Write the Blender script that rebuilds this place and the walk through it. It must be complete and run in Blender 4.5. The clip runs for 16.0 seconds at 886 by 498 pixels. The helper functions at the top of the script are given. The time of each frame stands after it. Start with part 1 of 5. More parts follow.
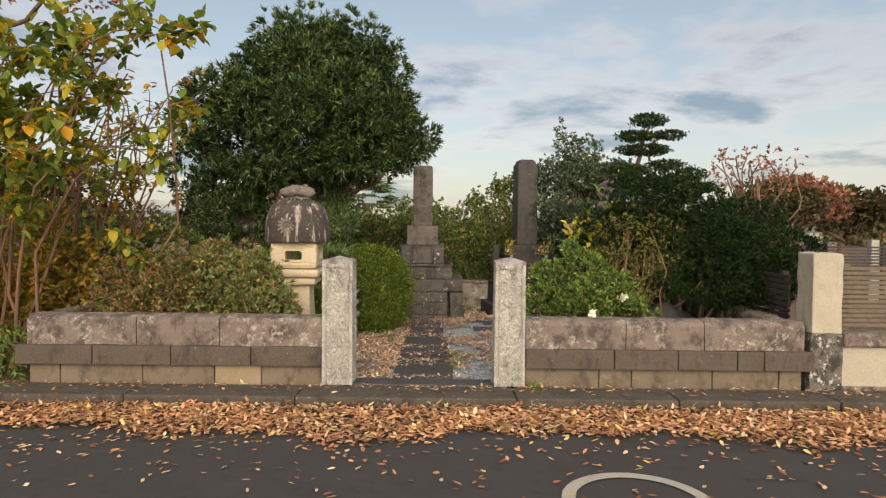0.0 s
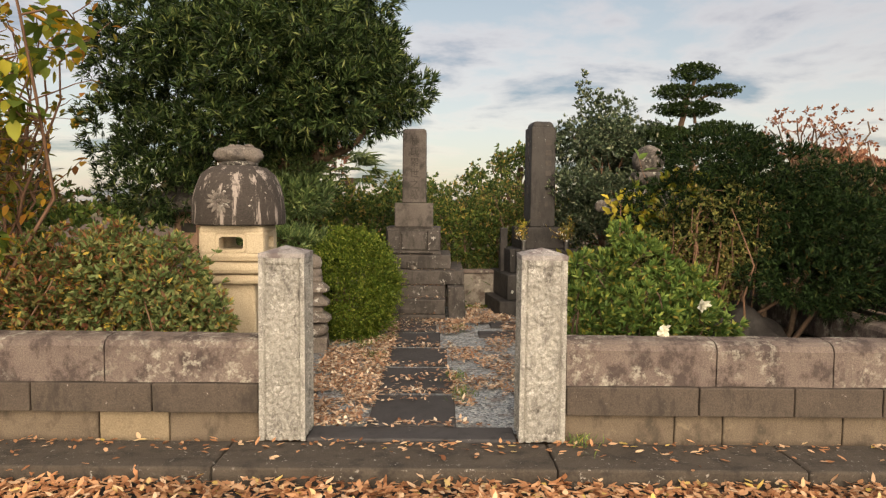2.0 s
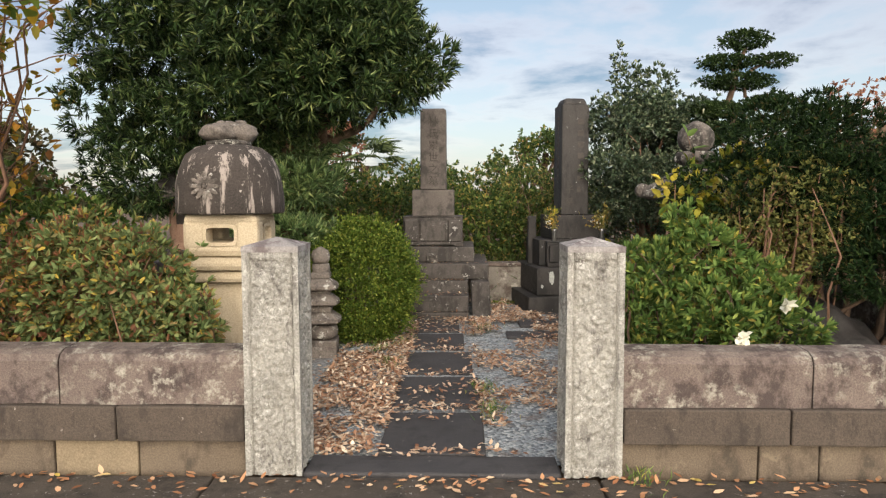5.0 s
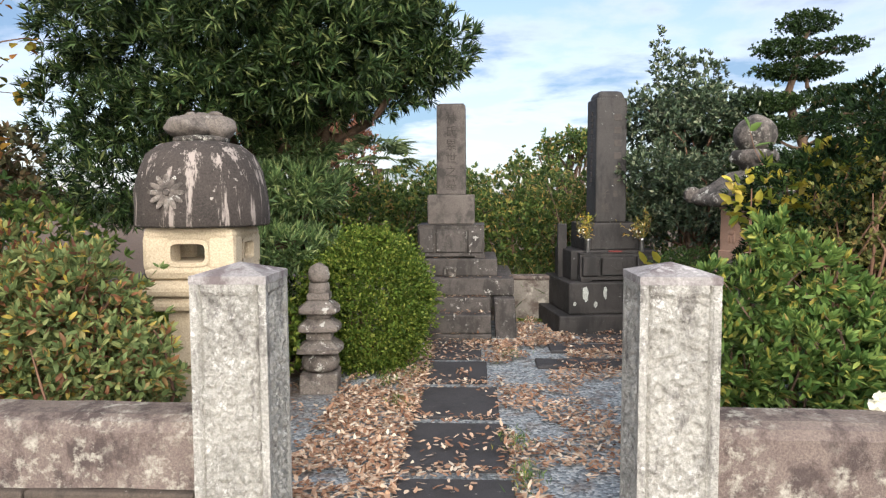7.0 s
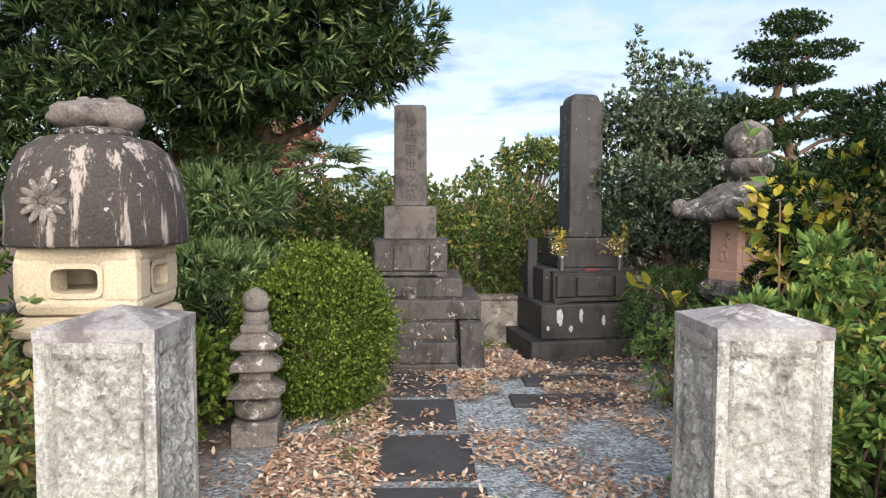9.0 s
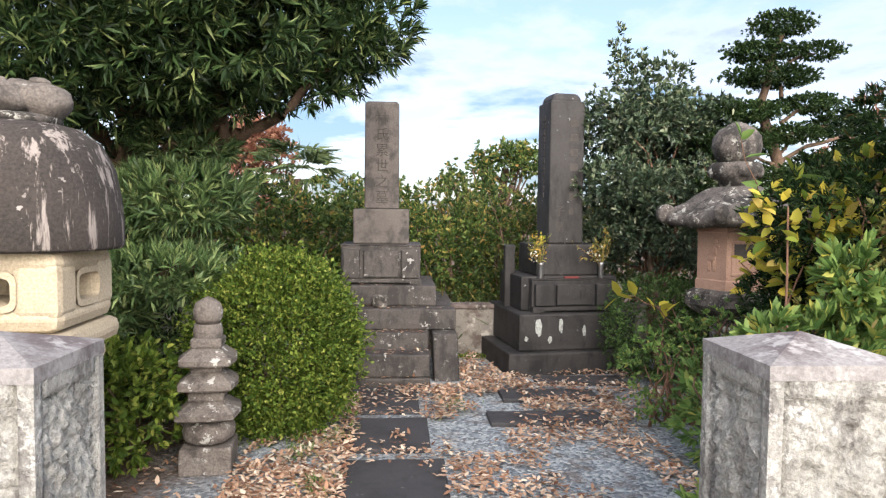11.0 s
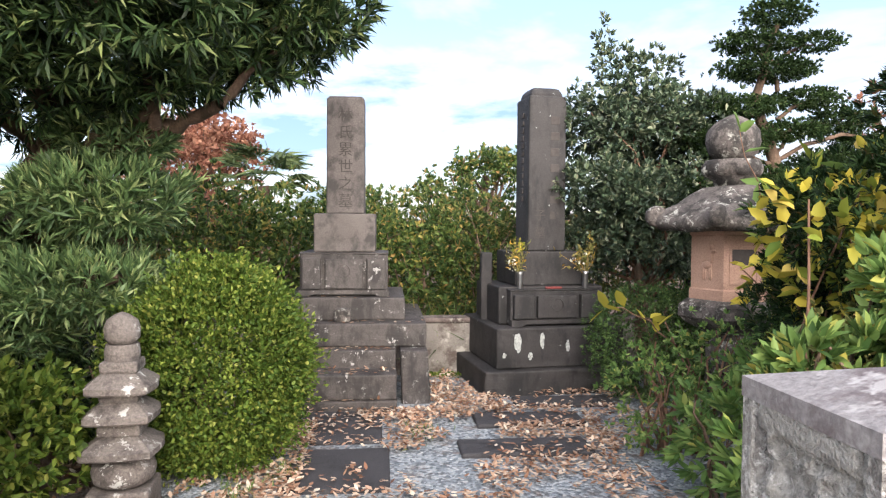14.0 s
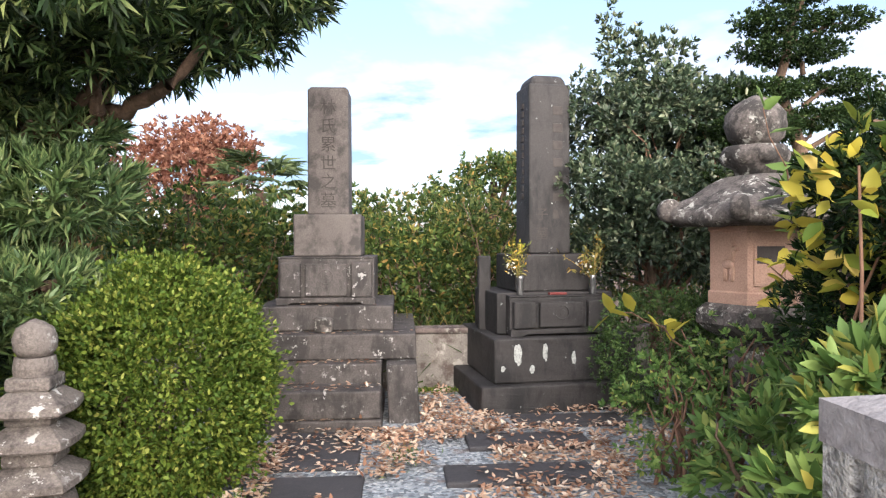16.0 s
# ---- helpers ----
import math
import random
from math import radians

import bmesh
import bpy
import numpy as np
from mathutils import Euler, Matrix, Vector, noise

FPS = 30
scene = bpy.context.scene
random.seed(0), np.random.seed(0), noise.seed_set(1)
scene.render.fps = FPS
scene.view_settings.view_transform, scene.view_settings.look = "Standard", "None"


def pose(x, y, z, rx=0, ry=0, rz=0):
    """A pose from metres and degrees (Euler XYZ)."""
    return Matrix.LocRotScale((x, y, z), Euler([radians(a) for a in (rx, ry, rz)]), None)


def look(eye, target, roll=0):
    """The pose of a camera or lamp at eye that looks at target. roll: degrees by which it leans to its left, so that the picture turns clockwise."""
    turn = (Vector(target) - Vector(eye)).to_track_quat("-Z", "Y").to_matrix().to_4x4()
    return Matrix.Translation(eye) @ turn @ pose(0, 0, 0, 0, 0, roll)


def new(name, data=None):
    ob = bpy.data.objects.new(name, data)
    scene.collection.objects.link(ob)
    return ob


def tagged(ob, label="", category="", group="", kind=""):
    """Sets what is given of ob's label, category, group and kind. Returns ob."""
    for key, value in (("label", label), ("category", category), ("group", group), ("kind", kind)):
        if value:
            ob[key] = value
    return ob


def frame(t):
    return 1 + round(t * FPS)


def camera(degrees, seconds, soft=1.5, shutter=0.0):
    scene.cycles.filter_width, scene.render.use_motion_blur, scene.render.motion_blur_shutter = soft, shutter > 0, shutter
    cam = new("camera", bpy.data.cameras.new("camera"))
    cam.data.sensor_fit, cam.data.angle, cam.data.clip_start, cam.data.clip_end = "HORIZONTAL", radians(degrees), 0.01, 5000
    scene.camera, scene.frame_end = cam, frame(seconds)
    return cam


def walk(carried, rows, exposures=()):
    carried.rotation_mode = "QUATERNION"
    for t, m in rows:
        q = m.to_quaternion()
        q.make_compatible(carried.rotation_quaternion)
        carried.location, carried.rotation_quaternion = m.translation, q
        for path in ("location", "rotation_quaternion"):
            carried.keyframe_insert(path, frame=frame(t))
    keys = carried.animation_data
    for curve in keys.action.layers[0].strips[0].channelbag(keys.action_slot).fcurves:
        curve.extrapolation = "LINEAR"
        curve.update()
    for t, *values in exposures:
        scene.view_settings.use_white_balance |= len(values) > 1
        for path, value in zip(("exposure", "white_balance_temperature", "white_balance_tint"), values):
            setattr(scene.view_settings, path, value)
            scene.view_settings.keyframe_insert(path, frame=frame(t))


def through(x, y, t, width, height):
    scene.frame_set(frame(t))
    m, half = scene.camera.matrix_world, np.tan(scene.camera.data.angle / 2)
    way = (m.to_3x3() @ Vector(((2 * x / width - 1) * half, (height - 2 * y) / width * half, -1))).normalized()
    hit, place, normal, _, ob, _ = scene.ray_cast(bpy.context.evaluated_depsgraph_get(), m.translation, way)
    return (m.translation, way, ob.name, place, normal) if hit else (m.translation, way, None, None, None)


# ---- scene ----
EXPOSURES = ((0.0, 0.22, 6750, 5), (2.5, 0.28, 7400, 8), (3.0, 0.28, 7500, 8), (3.5, 0.28, 6600, 6), (4.0, 0.28, 6450, 5), (6.5, 0.66, 5750, 5), (9.0, 0.78, 5650, 5), (11.5, 0.98, 5700, 7), (16.0, 1.17, 5650, 9))
SKY_GLOW, SUN, CLOUD_SHIFT = 0.45, 2.8, (7.6, 2.3, 0.0)
cam = camera(66.0, 16.0, soft=1.25)
# seconds, x, y, z, pitch, roll, yaw
ROWS = [
    (0.0, -0.052, -1.355, 1.452, -2.10, -0.52, 0.31),
    (0.5, -0.040, -0.189, 1.440, -2.47, -0.34, 0.21),
    (1.0, -0.070, 0.140, 1.422, -2.63, -0.42, -0.06),
    (1.5, -0.063, 0.565, 1.416, -3.16, -0.37, -0.10),
    (2.0, -0.092, 0.725, 1.416, -3.79, -0.54, -0.19),
    (2.5, -0.142, 0.755, 1.402, -4.37, -0.74, -0.32),
    (3.0, -0.201, 0.784, 1.391, -5.34, -1.22, -0.28),
    (3.5, -0.198, 0.852, 1.383, -5.35, -1.83, -0.52),
    (4.0, -0.157, 1.043, 1.366, -5.26, -0.95, -0.35),
    (6.5, -0.104, 2.185, 1.358, -3.54, 0.32, 3.27),
    (7.0, -0.156, 2.405, 1.383, -4.23, 0.26, 2.93),
    (7.5, -0.250, 2.650, 1.385, -4.10, 0.81, 1.29),
    (8.0, -0.244, 2.844, 1.383, -3.75, 0.33, 1.13),
    (8.5, -0.209, 3.005, 1.386, -3.33, -0.40, 0.68),
    (9.0, -0.274, 3.177, 1.387, -3.26, -0.08, -1.25),
    (11.5, -0.277, 3.609, 1.380, -2.75, -0.60, -3.79),
    (12.0, -0.247, 3.701, 1.375, -2.53, -0.48, -4.04),
    (12.5, -0.225, 3.799, 1.366, -2.32, -0.37, -4.31),
    (13.0, -0.195, 3.910, 1.362, -2.35, -0.29, -4.68),
    (13.5, -0.176, 3.934, 1.351, -2.14, -0.29, -4.79),
    (14.0, -0.115, 4.062, 1.324, -1.89, -0.39, -4.84),
    (14.5, -0.046, 4.156, 1.295, -1.58, -0.20, -4.58),
    (15.0, 0.041, 4.415, 1.255, -1.21, -0.11, -4.07),
    (15.5, 0.087, 4.494, 1.234, -0.93, 0.01, -3.72),
    (16.0, 0.113, 4.545, 1.222, -0.69, 0.20, -3.44),
]
walk(cam, [(t, pose(x, y, z, 90 + pitch, roll, yaw)) for t, x, y, z, pitch, roll, yaw in ROWS], EXPOSURES)

# ---------------------------------------------------------------- light
world = bpy.data.worlds.new("dusk_sky")
scene.world = world
world.use_nodes = True
wn, wl = world.node_tree.nodes, world.node_tree.links
wn.clear()


def wnode(kind, **inputs):
    n = wn.new(kind)
    for k, v in inputs.items():
        n.inputs[k].default_value = v
    return n


sky = wn.new("ShaderNodeTexSky")
sky.sky_type, sky.sun_disc = "NISHITA", False
sky.sun_elevation, sky.sun_rotation = radians(24), radians(171)
sky.air_density, sky.dust_density, sky.ozone_density = 1.0, 1.5, 1.5
coord = wn.new("ShaderNodeTexCoord")
sep = wn.new("ShaderNodeSeparateXYZ")
wl.new(coord.outputs["Generated"], sep.inputs[0])


def wmath(op, a, b=None, clamp=False):
    n = wn.new("ShaderNodeMath")
    n.operation, n.use_clamp = op, clamp
    for i, v in enumerate((a, b)):
        if v is None:
            continue
        if isinstance(v, (int, float)):
            n.inputs[i].default_value = v
        else:
            wl.new(v, n.inputs[i])
    return n.outputs[0]


# clouds lie on a flat layer: direction divided by its height
up = wmath("MAXIMUM", wmath("ADD", sep.outputs["Z"], 0.12), 0.05)
cx, cy = wmath("DIVIDE", sep.outputs["X"], up), wmath("DIVIDE", sep.outputs["Y"], up)
comb = wn.new("ShaderNodeCombineXYZ")
wl.new(cx, comb.inputs[0]), wl.new(cy, comb.inputs[1])
cloud = wnode("ShaderNodeTexNoise", Scale=0.80, Detail=8.0, Roughness=0.58, Distortion=0.25)
shift = wnode("ShaderNodeMapping")
shift.inputs["Location"].default_value = CLOUD_SHIFT
wl.new(comb.outputs[0], shift.inputs[0])
wl.new(shift.outputs[0], cloud.inputs["Vector"])
cover = wn.new("ShaderNodeMapRange")
cover.inputs["From Min"].default_value, cover.inputs["From Max"].default_value = 0.43, 0.55
wl.new(cloud.outputs["Fac"], cover.inputs["Value"])
tone = wn.new("ShaderNodeValToRGB")
tone.color_ramp.elements[0].position, tone.color_ramp.elements[0].color = 0.49, (1.10, 0.90, 0.86, 1)
tone.color_ramp.elements[1].position, tone.color_ramp.elements[1].color = 0.60, (0.25, 0.28, 0.37, 1)
wl.new(cloud.outputs["Fac"], tone.inputs[0])
# clear sky: pale and warm near the horizon, blue above
clear = wn.new("ShaderNodeValToRGB")
cr = clear.color_ramp
cr.elements[0].position, cr.elements[0].color = 0.0, (0.94, 0.84, 0.74, 1)
cr.elements[1].position, cr.elements[1].color = 0.60, (0.36, 0.47, 0.63, 1)
for p, c in ((0.10, (0.88, 0.85, 0.84, 1)), (0.28, (0.60, 0.67, 0.76, 1))):
    e = cr.elements.new(p)
    e.color = c
wl.new(sep.outputs["Z"], clear.inputs[0])
mix = wn.new("ShaderNodeMixRGB")
wl.new(cover.outputs[0], mix.inputs[0])
wl.new(clear.outputs[0], mix.inputs[1])
wl.new(tone.outputs[0], mix.inputs[2])
# the sky is brighter and warmer towards the low sun behind the walker
west = wmath("MULTIPLY", sep.outputs["Y"], -1.0)
west = wmath("MAXIMUM", wmath("ADD", west, 0.15), 0.0)
glow = wn.new("ShaderNodeMixRGB")
glow.blend_type = "ADD"
wl.new(west, glow.inputs[0])
wl.new(mix.outputs[0], glow.inputs[1])
glow.inputs[2].default_value = (3.6, 3.0, 2.4, 1)
bg_sky = wnode("ShaderNodeBackground", Strength=0.05)
wl.new(sky.outputs[0], bg_sky.inputs[0])
bg_cloud = wnode("ShaderNodeBackground", Strength=SKY_GLOW)
wl.new(glow.outputs[0], bg_cloud.inputs[0])
both = wn.new("ShaderNodeAddShader")
wl.new(bg_sky.outputs[0], both.inputs[0]), wl.new(bg_cloud.outputs[0], both.inputs[1])
wout = wn.new("ShaderNodeOutputWorld")
wl.new(both.outputs[0], wout.inputs[0])

sun_data = bpy.data.lights.new("sun", "SUN")
sun_data.energy, sun_data.angle, sun_data.color = SUN, radians(50), (1.0, 0.80, 0.60)
sun = new("sun", sun_data)
sun.matrix_world = look((2.0, -8, 6.2), (0, 5, 0.5))

# ---------------------------------------------------------------- materials
def material(name):
    m = bpy.data.materials.new(name)
    m.use_nodes = True
    return m, m.node_tree.nodes, m.node_tree.links, m.node_tree.nodes["Principled BSDF"]


def noise_node(nodes, links, vec, scale, detail=4.0, rough=0.6, stretch=None):
    n = nodes.new("ShaderNodeTexNoise")
    n.inputs["Scale"].default_value, n.inputs["Detail"].default_value, n.inputs["Roughness"].default_value = scale, detail, rough
    if stretch:
        mp = nodes.new("ShaderNodeMapping")
        mp.inputs["Scale"].default_value = stretch
        links.new(vec, mp.inputs[0])
        vec = mp.outputs[0]
    links.new(vec, n.inputs["Vector"])
    return n.outputs["Fac"]


def ramp_node(nodes, links, fac, stops):
    r = nodes.new("ShaderNodeValToRGB").color_ramp
    node = [n for n in nodes if n.type == "VALTORGB"][-1]
    while len(r.elements) < len(stops):
        r.elements.new(0.5)
    for e, (p, c) in zip(r.elements, stops):
        e.position, e.color = p, (*c, 1)
    links.new(fac, node.inputs[0])
    return node.outputs[0]


def mix_node(nodes, links, fac, a, b, mode="MIX"):
    n = nodes.new("ShaderNodeMixRGB")
    n.blend_type = mode
    for i, v in enumerate((fac, a, b)):
        if isinstance(v, float):
            n.inputs[i].default_value = v
        elif isinstance(v, tuple):
            n.inputs[i].default_value = (*v, 1)
        else:
            links.new(v, n.inputs[i])
    return n.outputs[0]


def stone(name, dark, light, stain, spots=None, stain_at=(0.52, 0.66), streak=1.0, rough=0.9, bump=0.5, grain=60.0, spot_at=(0.60, 0.63), spot_scale=9.0, stain_scale=7.0):
    """Weathered stone: grain, broad tone, stains (drawn out downwards by streak) and lichen spots."""
    m, ns, ls, b = material(name)
    pos = ns.new("ShaderNodeNewGeometry").outputs["Position"]
    big = noise_node(ns, ls, pos, 3.2, 6.0, 0.65)
    fine = noise_node(ns, ls, pos, grain, 3.0, 0.7)
    col = ramp_node(ns, ls, big, [(0.32, dark), (0.66, light)])
    col = mix_node(ns, ls, 0.55, col, ramp_node(ns, ls, fine, [(0.3, tuple(c * 0.72 for c in dark)), (0.7, tuple(min(c * 1.25, 0.85) for c in light))]))
    st = noise_node(ns, ls, pos, stain_scale, 7.0, 0.7, (1, 1, 1 / streak))
    col = mix_node(ns, ls, ramp_node(ns, ls, st, [(stain_at[0], (0, 0, 0)), (stain_at[1], (0.85, 0.85, 0.85))]), col, stain)
    if spots:
        sp = noise_node(ns, ls, pos, spot_scale, 4.0, 0.75)
        where = ramp_node(ns, ls, noise_node(ns, ls, pos, spot_scale * 0.22, 3.0, 0.6), [(0.44, (0.05, 0.05, 0.05)), (0.58, (1, 1, 1))])
        spot = mix_node(ns, ls, 1.0, ramp_node(ns, ls, sp, [(spot_at[0], (0, 0, 0)), (spot_at[1], (0.9, 0.9, 0.9))]), where, "MULTIPLY")
        col = mix_node(ns, ls, spot, col, spots)
    ls.new(col, b.inputs["Base Color"])
    b.inputs["Roughness"].default_value = rough
    bp = ns.new("ShaderNodeBump")
    bp.inputs["Strength"].default_value, bp.inputs["Distance"].default_value = bump, 0.012
    ls.new(mix_node(ns, ls, 0.5, big, fine), bp.inputs["Height"])
    ls.new(bp.outputs[0], b.inputs["Normal"])
    return m


def leafy(name, stops, rough=0.55, through=0.25, tint=2.0, gloss=0.18):
    """Leaves: a tone for each leaf, broad patches of lighter and darker growth, some light passing through."""
    m, ns, ls, b = material(name)
    geo = ns.new("ShaderNodeNewGeometry")
    col = ramp_node(ns, ls, geo.outputs["Random Per Island"], stops)
    patch = noise_node(ns, ls, geo.outputs["Position"], tint, 3.0, 0.6)
    col = mix_node(ns, ls, 0.7, col, ramp_node(ns, ls, patch, [(0.3, (0.55, 0.58, 0.55)), (0.7, (1.35, 1.3, 1.15))]), "MULTIPLY")
    ls.new(col, b.inputs["Base Color"])
    b.inputs["Roughness"].default_value, b.inputs["Specular IOR Level"].default_value = rough, gloss
    tr = ns.new("ShaderNodeBsdfTranslucent")
    ls.new(col, tr.inputs[0])
    mx = ns.new("ShaderNodeMixShader")
    mx.inputs[0].default_value = through
    out = ns["Material Output"]
    ls.new(b.outputs[0], mx.inputs[1]), ls.new(tr.outputs[0], mx.inputs[2])
    ls.new(mx.outputs[0], out.inputs[0])
    return m


def plain(name, color, rough=0.6, metal=0.0, vary=0.25, scale=20.0, bump=0.2):
    m, ns, ls, b = material(name)
    pos = ns.new("ShaderNodeNewGeometry").outputs["Position"]
    f = noise_node(ns, ls, pos, scale, 5.0, 0.65)
    ls.new(ramp_node(ns, ls, f, [(0.3, tuple(c * (1 - vary) for c in color)), (0.7, tuple(min(1, c * (1 + vary)) for c in color))]), b.inputs["Base Color"])
    b.inputs["Roughness"].default_value, b.inputs["Metallic"].default_value = rough, metal
    bp = ns.new("ShaderNodeBump")
    bp.inputs["Strength"].default_value, bp.inputs["Distance"].default_value = bump, 0.005
    ls.new(f, bp.inputs["Height"])
    ls.new(bp.outputs[0], b.inputs["Normal"])
    return m


GRANITE = stone("pale_granite", (0.16, 0.158, 0.150), (0.39, 0.387, 0.365), (0.075, 0.068, 0.068), (0.58, 0.58, 0.57), (0.53, 0.66), 2.4, 0.92, 1.4, 85.0, (0.53, 0.66), 40.0, 13.0)
GRANITE_TOP = stone("granite_cap", (0.17, 0.160, 0.165), (0.30, 0.288, 0.29), (0.11, 0.088, 0.094), (0.46, 0.45, 0.45), (0.48, 0.60), 1.0, 0.9, 0.5, 90.0, (0.53, 0.62), 12.0)
COPING = stone("stained_coping", (0.085, 0.064, 0.060), (0.178, 0.145, 0.130), (0.046, 0.033, 0.033), (0.38, 0.37, 0.325), (0.47, 0.58), 1.3, 0.9, 0.9, 110.0, (0.50, 0.66), 16.0)
BAND = stone("dark_band_stone", (0.042, 0.034, 0.029), (0.088, 0.070, 0.057), (0.028, 0.023, 0.020), (0.34, 0.32, 0.29), (0.52, 0.64), 2.5, 0.88, 0.6, 110.0, (0.65, 0.69), 18.0)
BLOCK = stone("brown_base_stone", (0.085, 0.066, 0.050), (0.165, 0.132, 0.098), (0.055, 0.044, 0.035), (0.26, 0.215, 0.155), (0.50, 0.64), 1.6, 0.9, 0.5, 120.0, (0.58, 0.72), 4.0)
TOMB = stone("dark_tombstone", (0.028, 0.025, 0.025), (0.098, 0.087, 0.083), (0.019, 0.017, 0.017), (0.38, 0.38, 0.37), (0.47, 0.60), 2.2, 0.72, 0.4, 140.0, (0.60, 0.65), 17.0)
TOMB_DARK = stone("slate_tombstone", (0.014, 0.0135, 0.0145), (0.046, 0.042, 0.042), (0.010, 0.010, 0.011), (0.40, 0.42, 0.42), (0.48, 0.60), 2.6, 0.7, 0.4, 140.0, (0.66, 0.69), 14.0)
SHAFT = stone("tomb_shaft", (0.052, 0.045, 0.043), (0.152, 0.133, 0.124), (0.032, 0.028, 0.028), None, (0.48, 0.62), 1.2, 0.7, 0.25, 160.0, stain_scale=6.0)
# dark colour of the characters, also used for the shade in the lantern windows
LETTER_WINDOW = plain("letter_and_window_shade", (0.055, 0.048, 0.046), 0.9)
DOME = stone("lantern_dome", (0.015, 0.013, 0.012), (0.062, 0.051, 0.047), (0.34, 0.30, 0.28), (0.36, 0.33, 0.315), (0.545, 0.60), 9.0, 0.9, 0.7, 90.0, (0.63, 0.66), 20.0, 15.0)
LIMESTONE = stone("cream_stone", (0.36, 0.30, 0.21), (0.50, 0.43, 0.32), (0.24, 0.19, 0.13), None, (0.58, 0.74), 1.5, 0.9, 0.3, 110.0)
PINK = stone("pink_sandstone", (0.30, 0.185, 0.14), (0.44, 0.29, 0.22), (0.22, 0.15, 0.12), None, (0.58, 0.72), 1.5, 0.92, 0.4, 110.0)
MOSSY = stone("lichen_grey_stone", (0.036, 0.032, 0.031), (0.150, 0.132, 0.122), (0.020, 0.019, 0.018), (0.46, 0.46, 0.42), (0.47, 0.56), 1.2, 0.95, 1.0, 70.0, (0.55, 0.62), 20.0)
PAGODA = stone("pagoda_stone", (0.075, 0.065, 0.060), (0.21, 0.185, 0.168), (0.045, 0.039, 0.037), (0.48, 0.48, 0.46), (0.50, 0.61), 1.2, 0.92, 0.7, 90.0, (0.58, 0.63), 16.0)
SLAB = stone("dark_paving", (0.026, 0.026, 0.030), (0.058, 0.056, 0.061), (0.020, 0.020, 0.023), (0.22, 0.21, 0.20), (0.52, 0.68), 1.0, 0.78, 0.3, 150.0, (0.66, 0.69), 24.0)
KERB = stone("kerb_stone", (0.034, 0.028, 0.024), (0.078, 0.065, 0.053), (0.022, 0.019, 0.017), (0.34, 0.33, 0.31), (0.50, 0.63), 1.0, 0.9, 0.6, 130.0, (0.61, 0.64), 30.0)
CONCRETE = stone("aged_concrete", (0.12, 0.11, 0.10), (0.27, 0.25, 0.225), (0.075, 0.055, 0.047), (0.40, 0.38, 0.34), (0.48, 0.62), 1.0, 0.92, 0.5, 90.0, (0.56, 0.66), 6.0)
RENDERED = stone("cream_render", (0.26, 0.235, 0.195), (0.37, 0.34, 0.285), (0.25, 0.205, 0.16), None, (0.64, 0.80), 3.0, 0.9, 0.25, 120.0)
ASPHALT = stone("asphalt", (0.026, 0.026, 0.029), (0.047, 0.046, 0.049), (0.022, 0.022, 0.024), (0.15, 0.146, 0.142), (0.54, 0.68), 1.0, 0.92, 0.9, 260.0, (0.66, 0.70), 130.0)
PAINT = stone("worn_road_paint", (0.26, 0.25, 0.23), (0.40, 0.385, 0.35), (0.09, 0.09, 0.09), None, (0.60, 0.72), 1.0, 0.85, 0.5, 200.0)
EARTH = stone("brown_earth", (0.075, 0.05, 0.034), (0.135, 0.09, 0.06), (0.05, 0.035, 0.025), (0.20, 0.13, 0.08), (0.55, 0.7), 1.0, 0.95, 1.0, 80.0, (0.60, 0.70), 30.0)
MEADOW = stone("dry_meadow", (0.07, 0.08, 0.03), (0.14, 0.125, 0.05), (0.06, 0.045, 0.025), None, (0.55, 0.7), 1.0, 0.95, 1.0, 40.0)
BARK = stone("brown_bark", (0.085, 0.055, 0.038), (0.17, 0.115, 0.08), (0.05, 0.035, 0.025), None, (0.5, 0.62), 4.0, 0.95, 1.0, 60.0)
TWIG = plain("reddish_twig", (0.15, 0.085, 0.055), 0.9)
FENCE_DARK = plain("dark_fence_board", (0.030, 0.024, 0.022), 0.75)
FENCE_BROWN = plain("weathered_slat", (0.105, 0.083, 0.062), 0.85)
STEEL = plain("vase_steel", (0.35, 0.35, 0.36), 0.35, 0.9)
RED = plain("red_lacquer", (0.16, 0.03, 0.028), 0.5)
HOUSE_WALL = plain("pale_house_wall", (0.55, 0.52, 0.48), 0.9)
FAR_STONE = stone("far_gravestone", (0.20, 0.195, 0.19), (0.34, 0.335, 0.32), (0.13, 0.125, 0.12), None, (0.55, 0.66), 1.0, 0.9, 0.2)


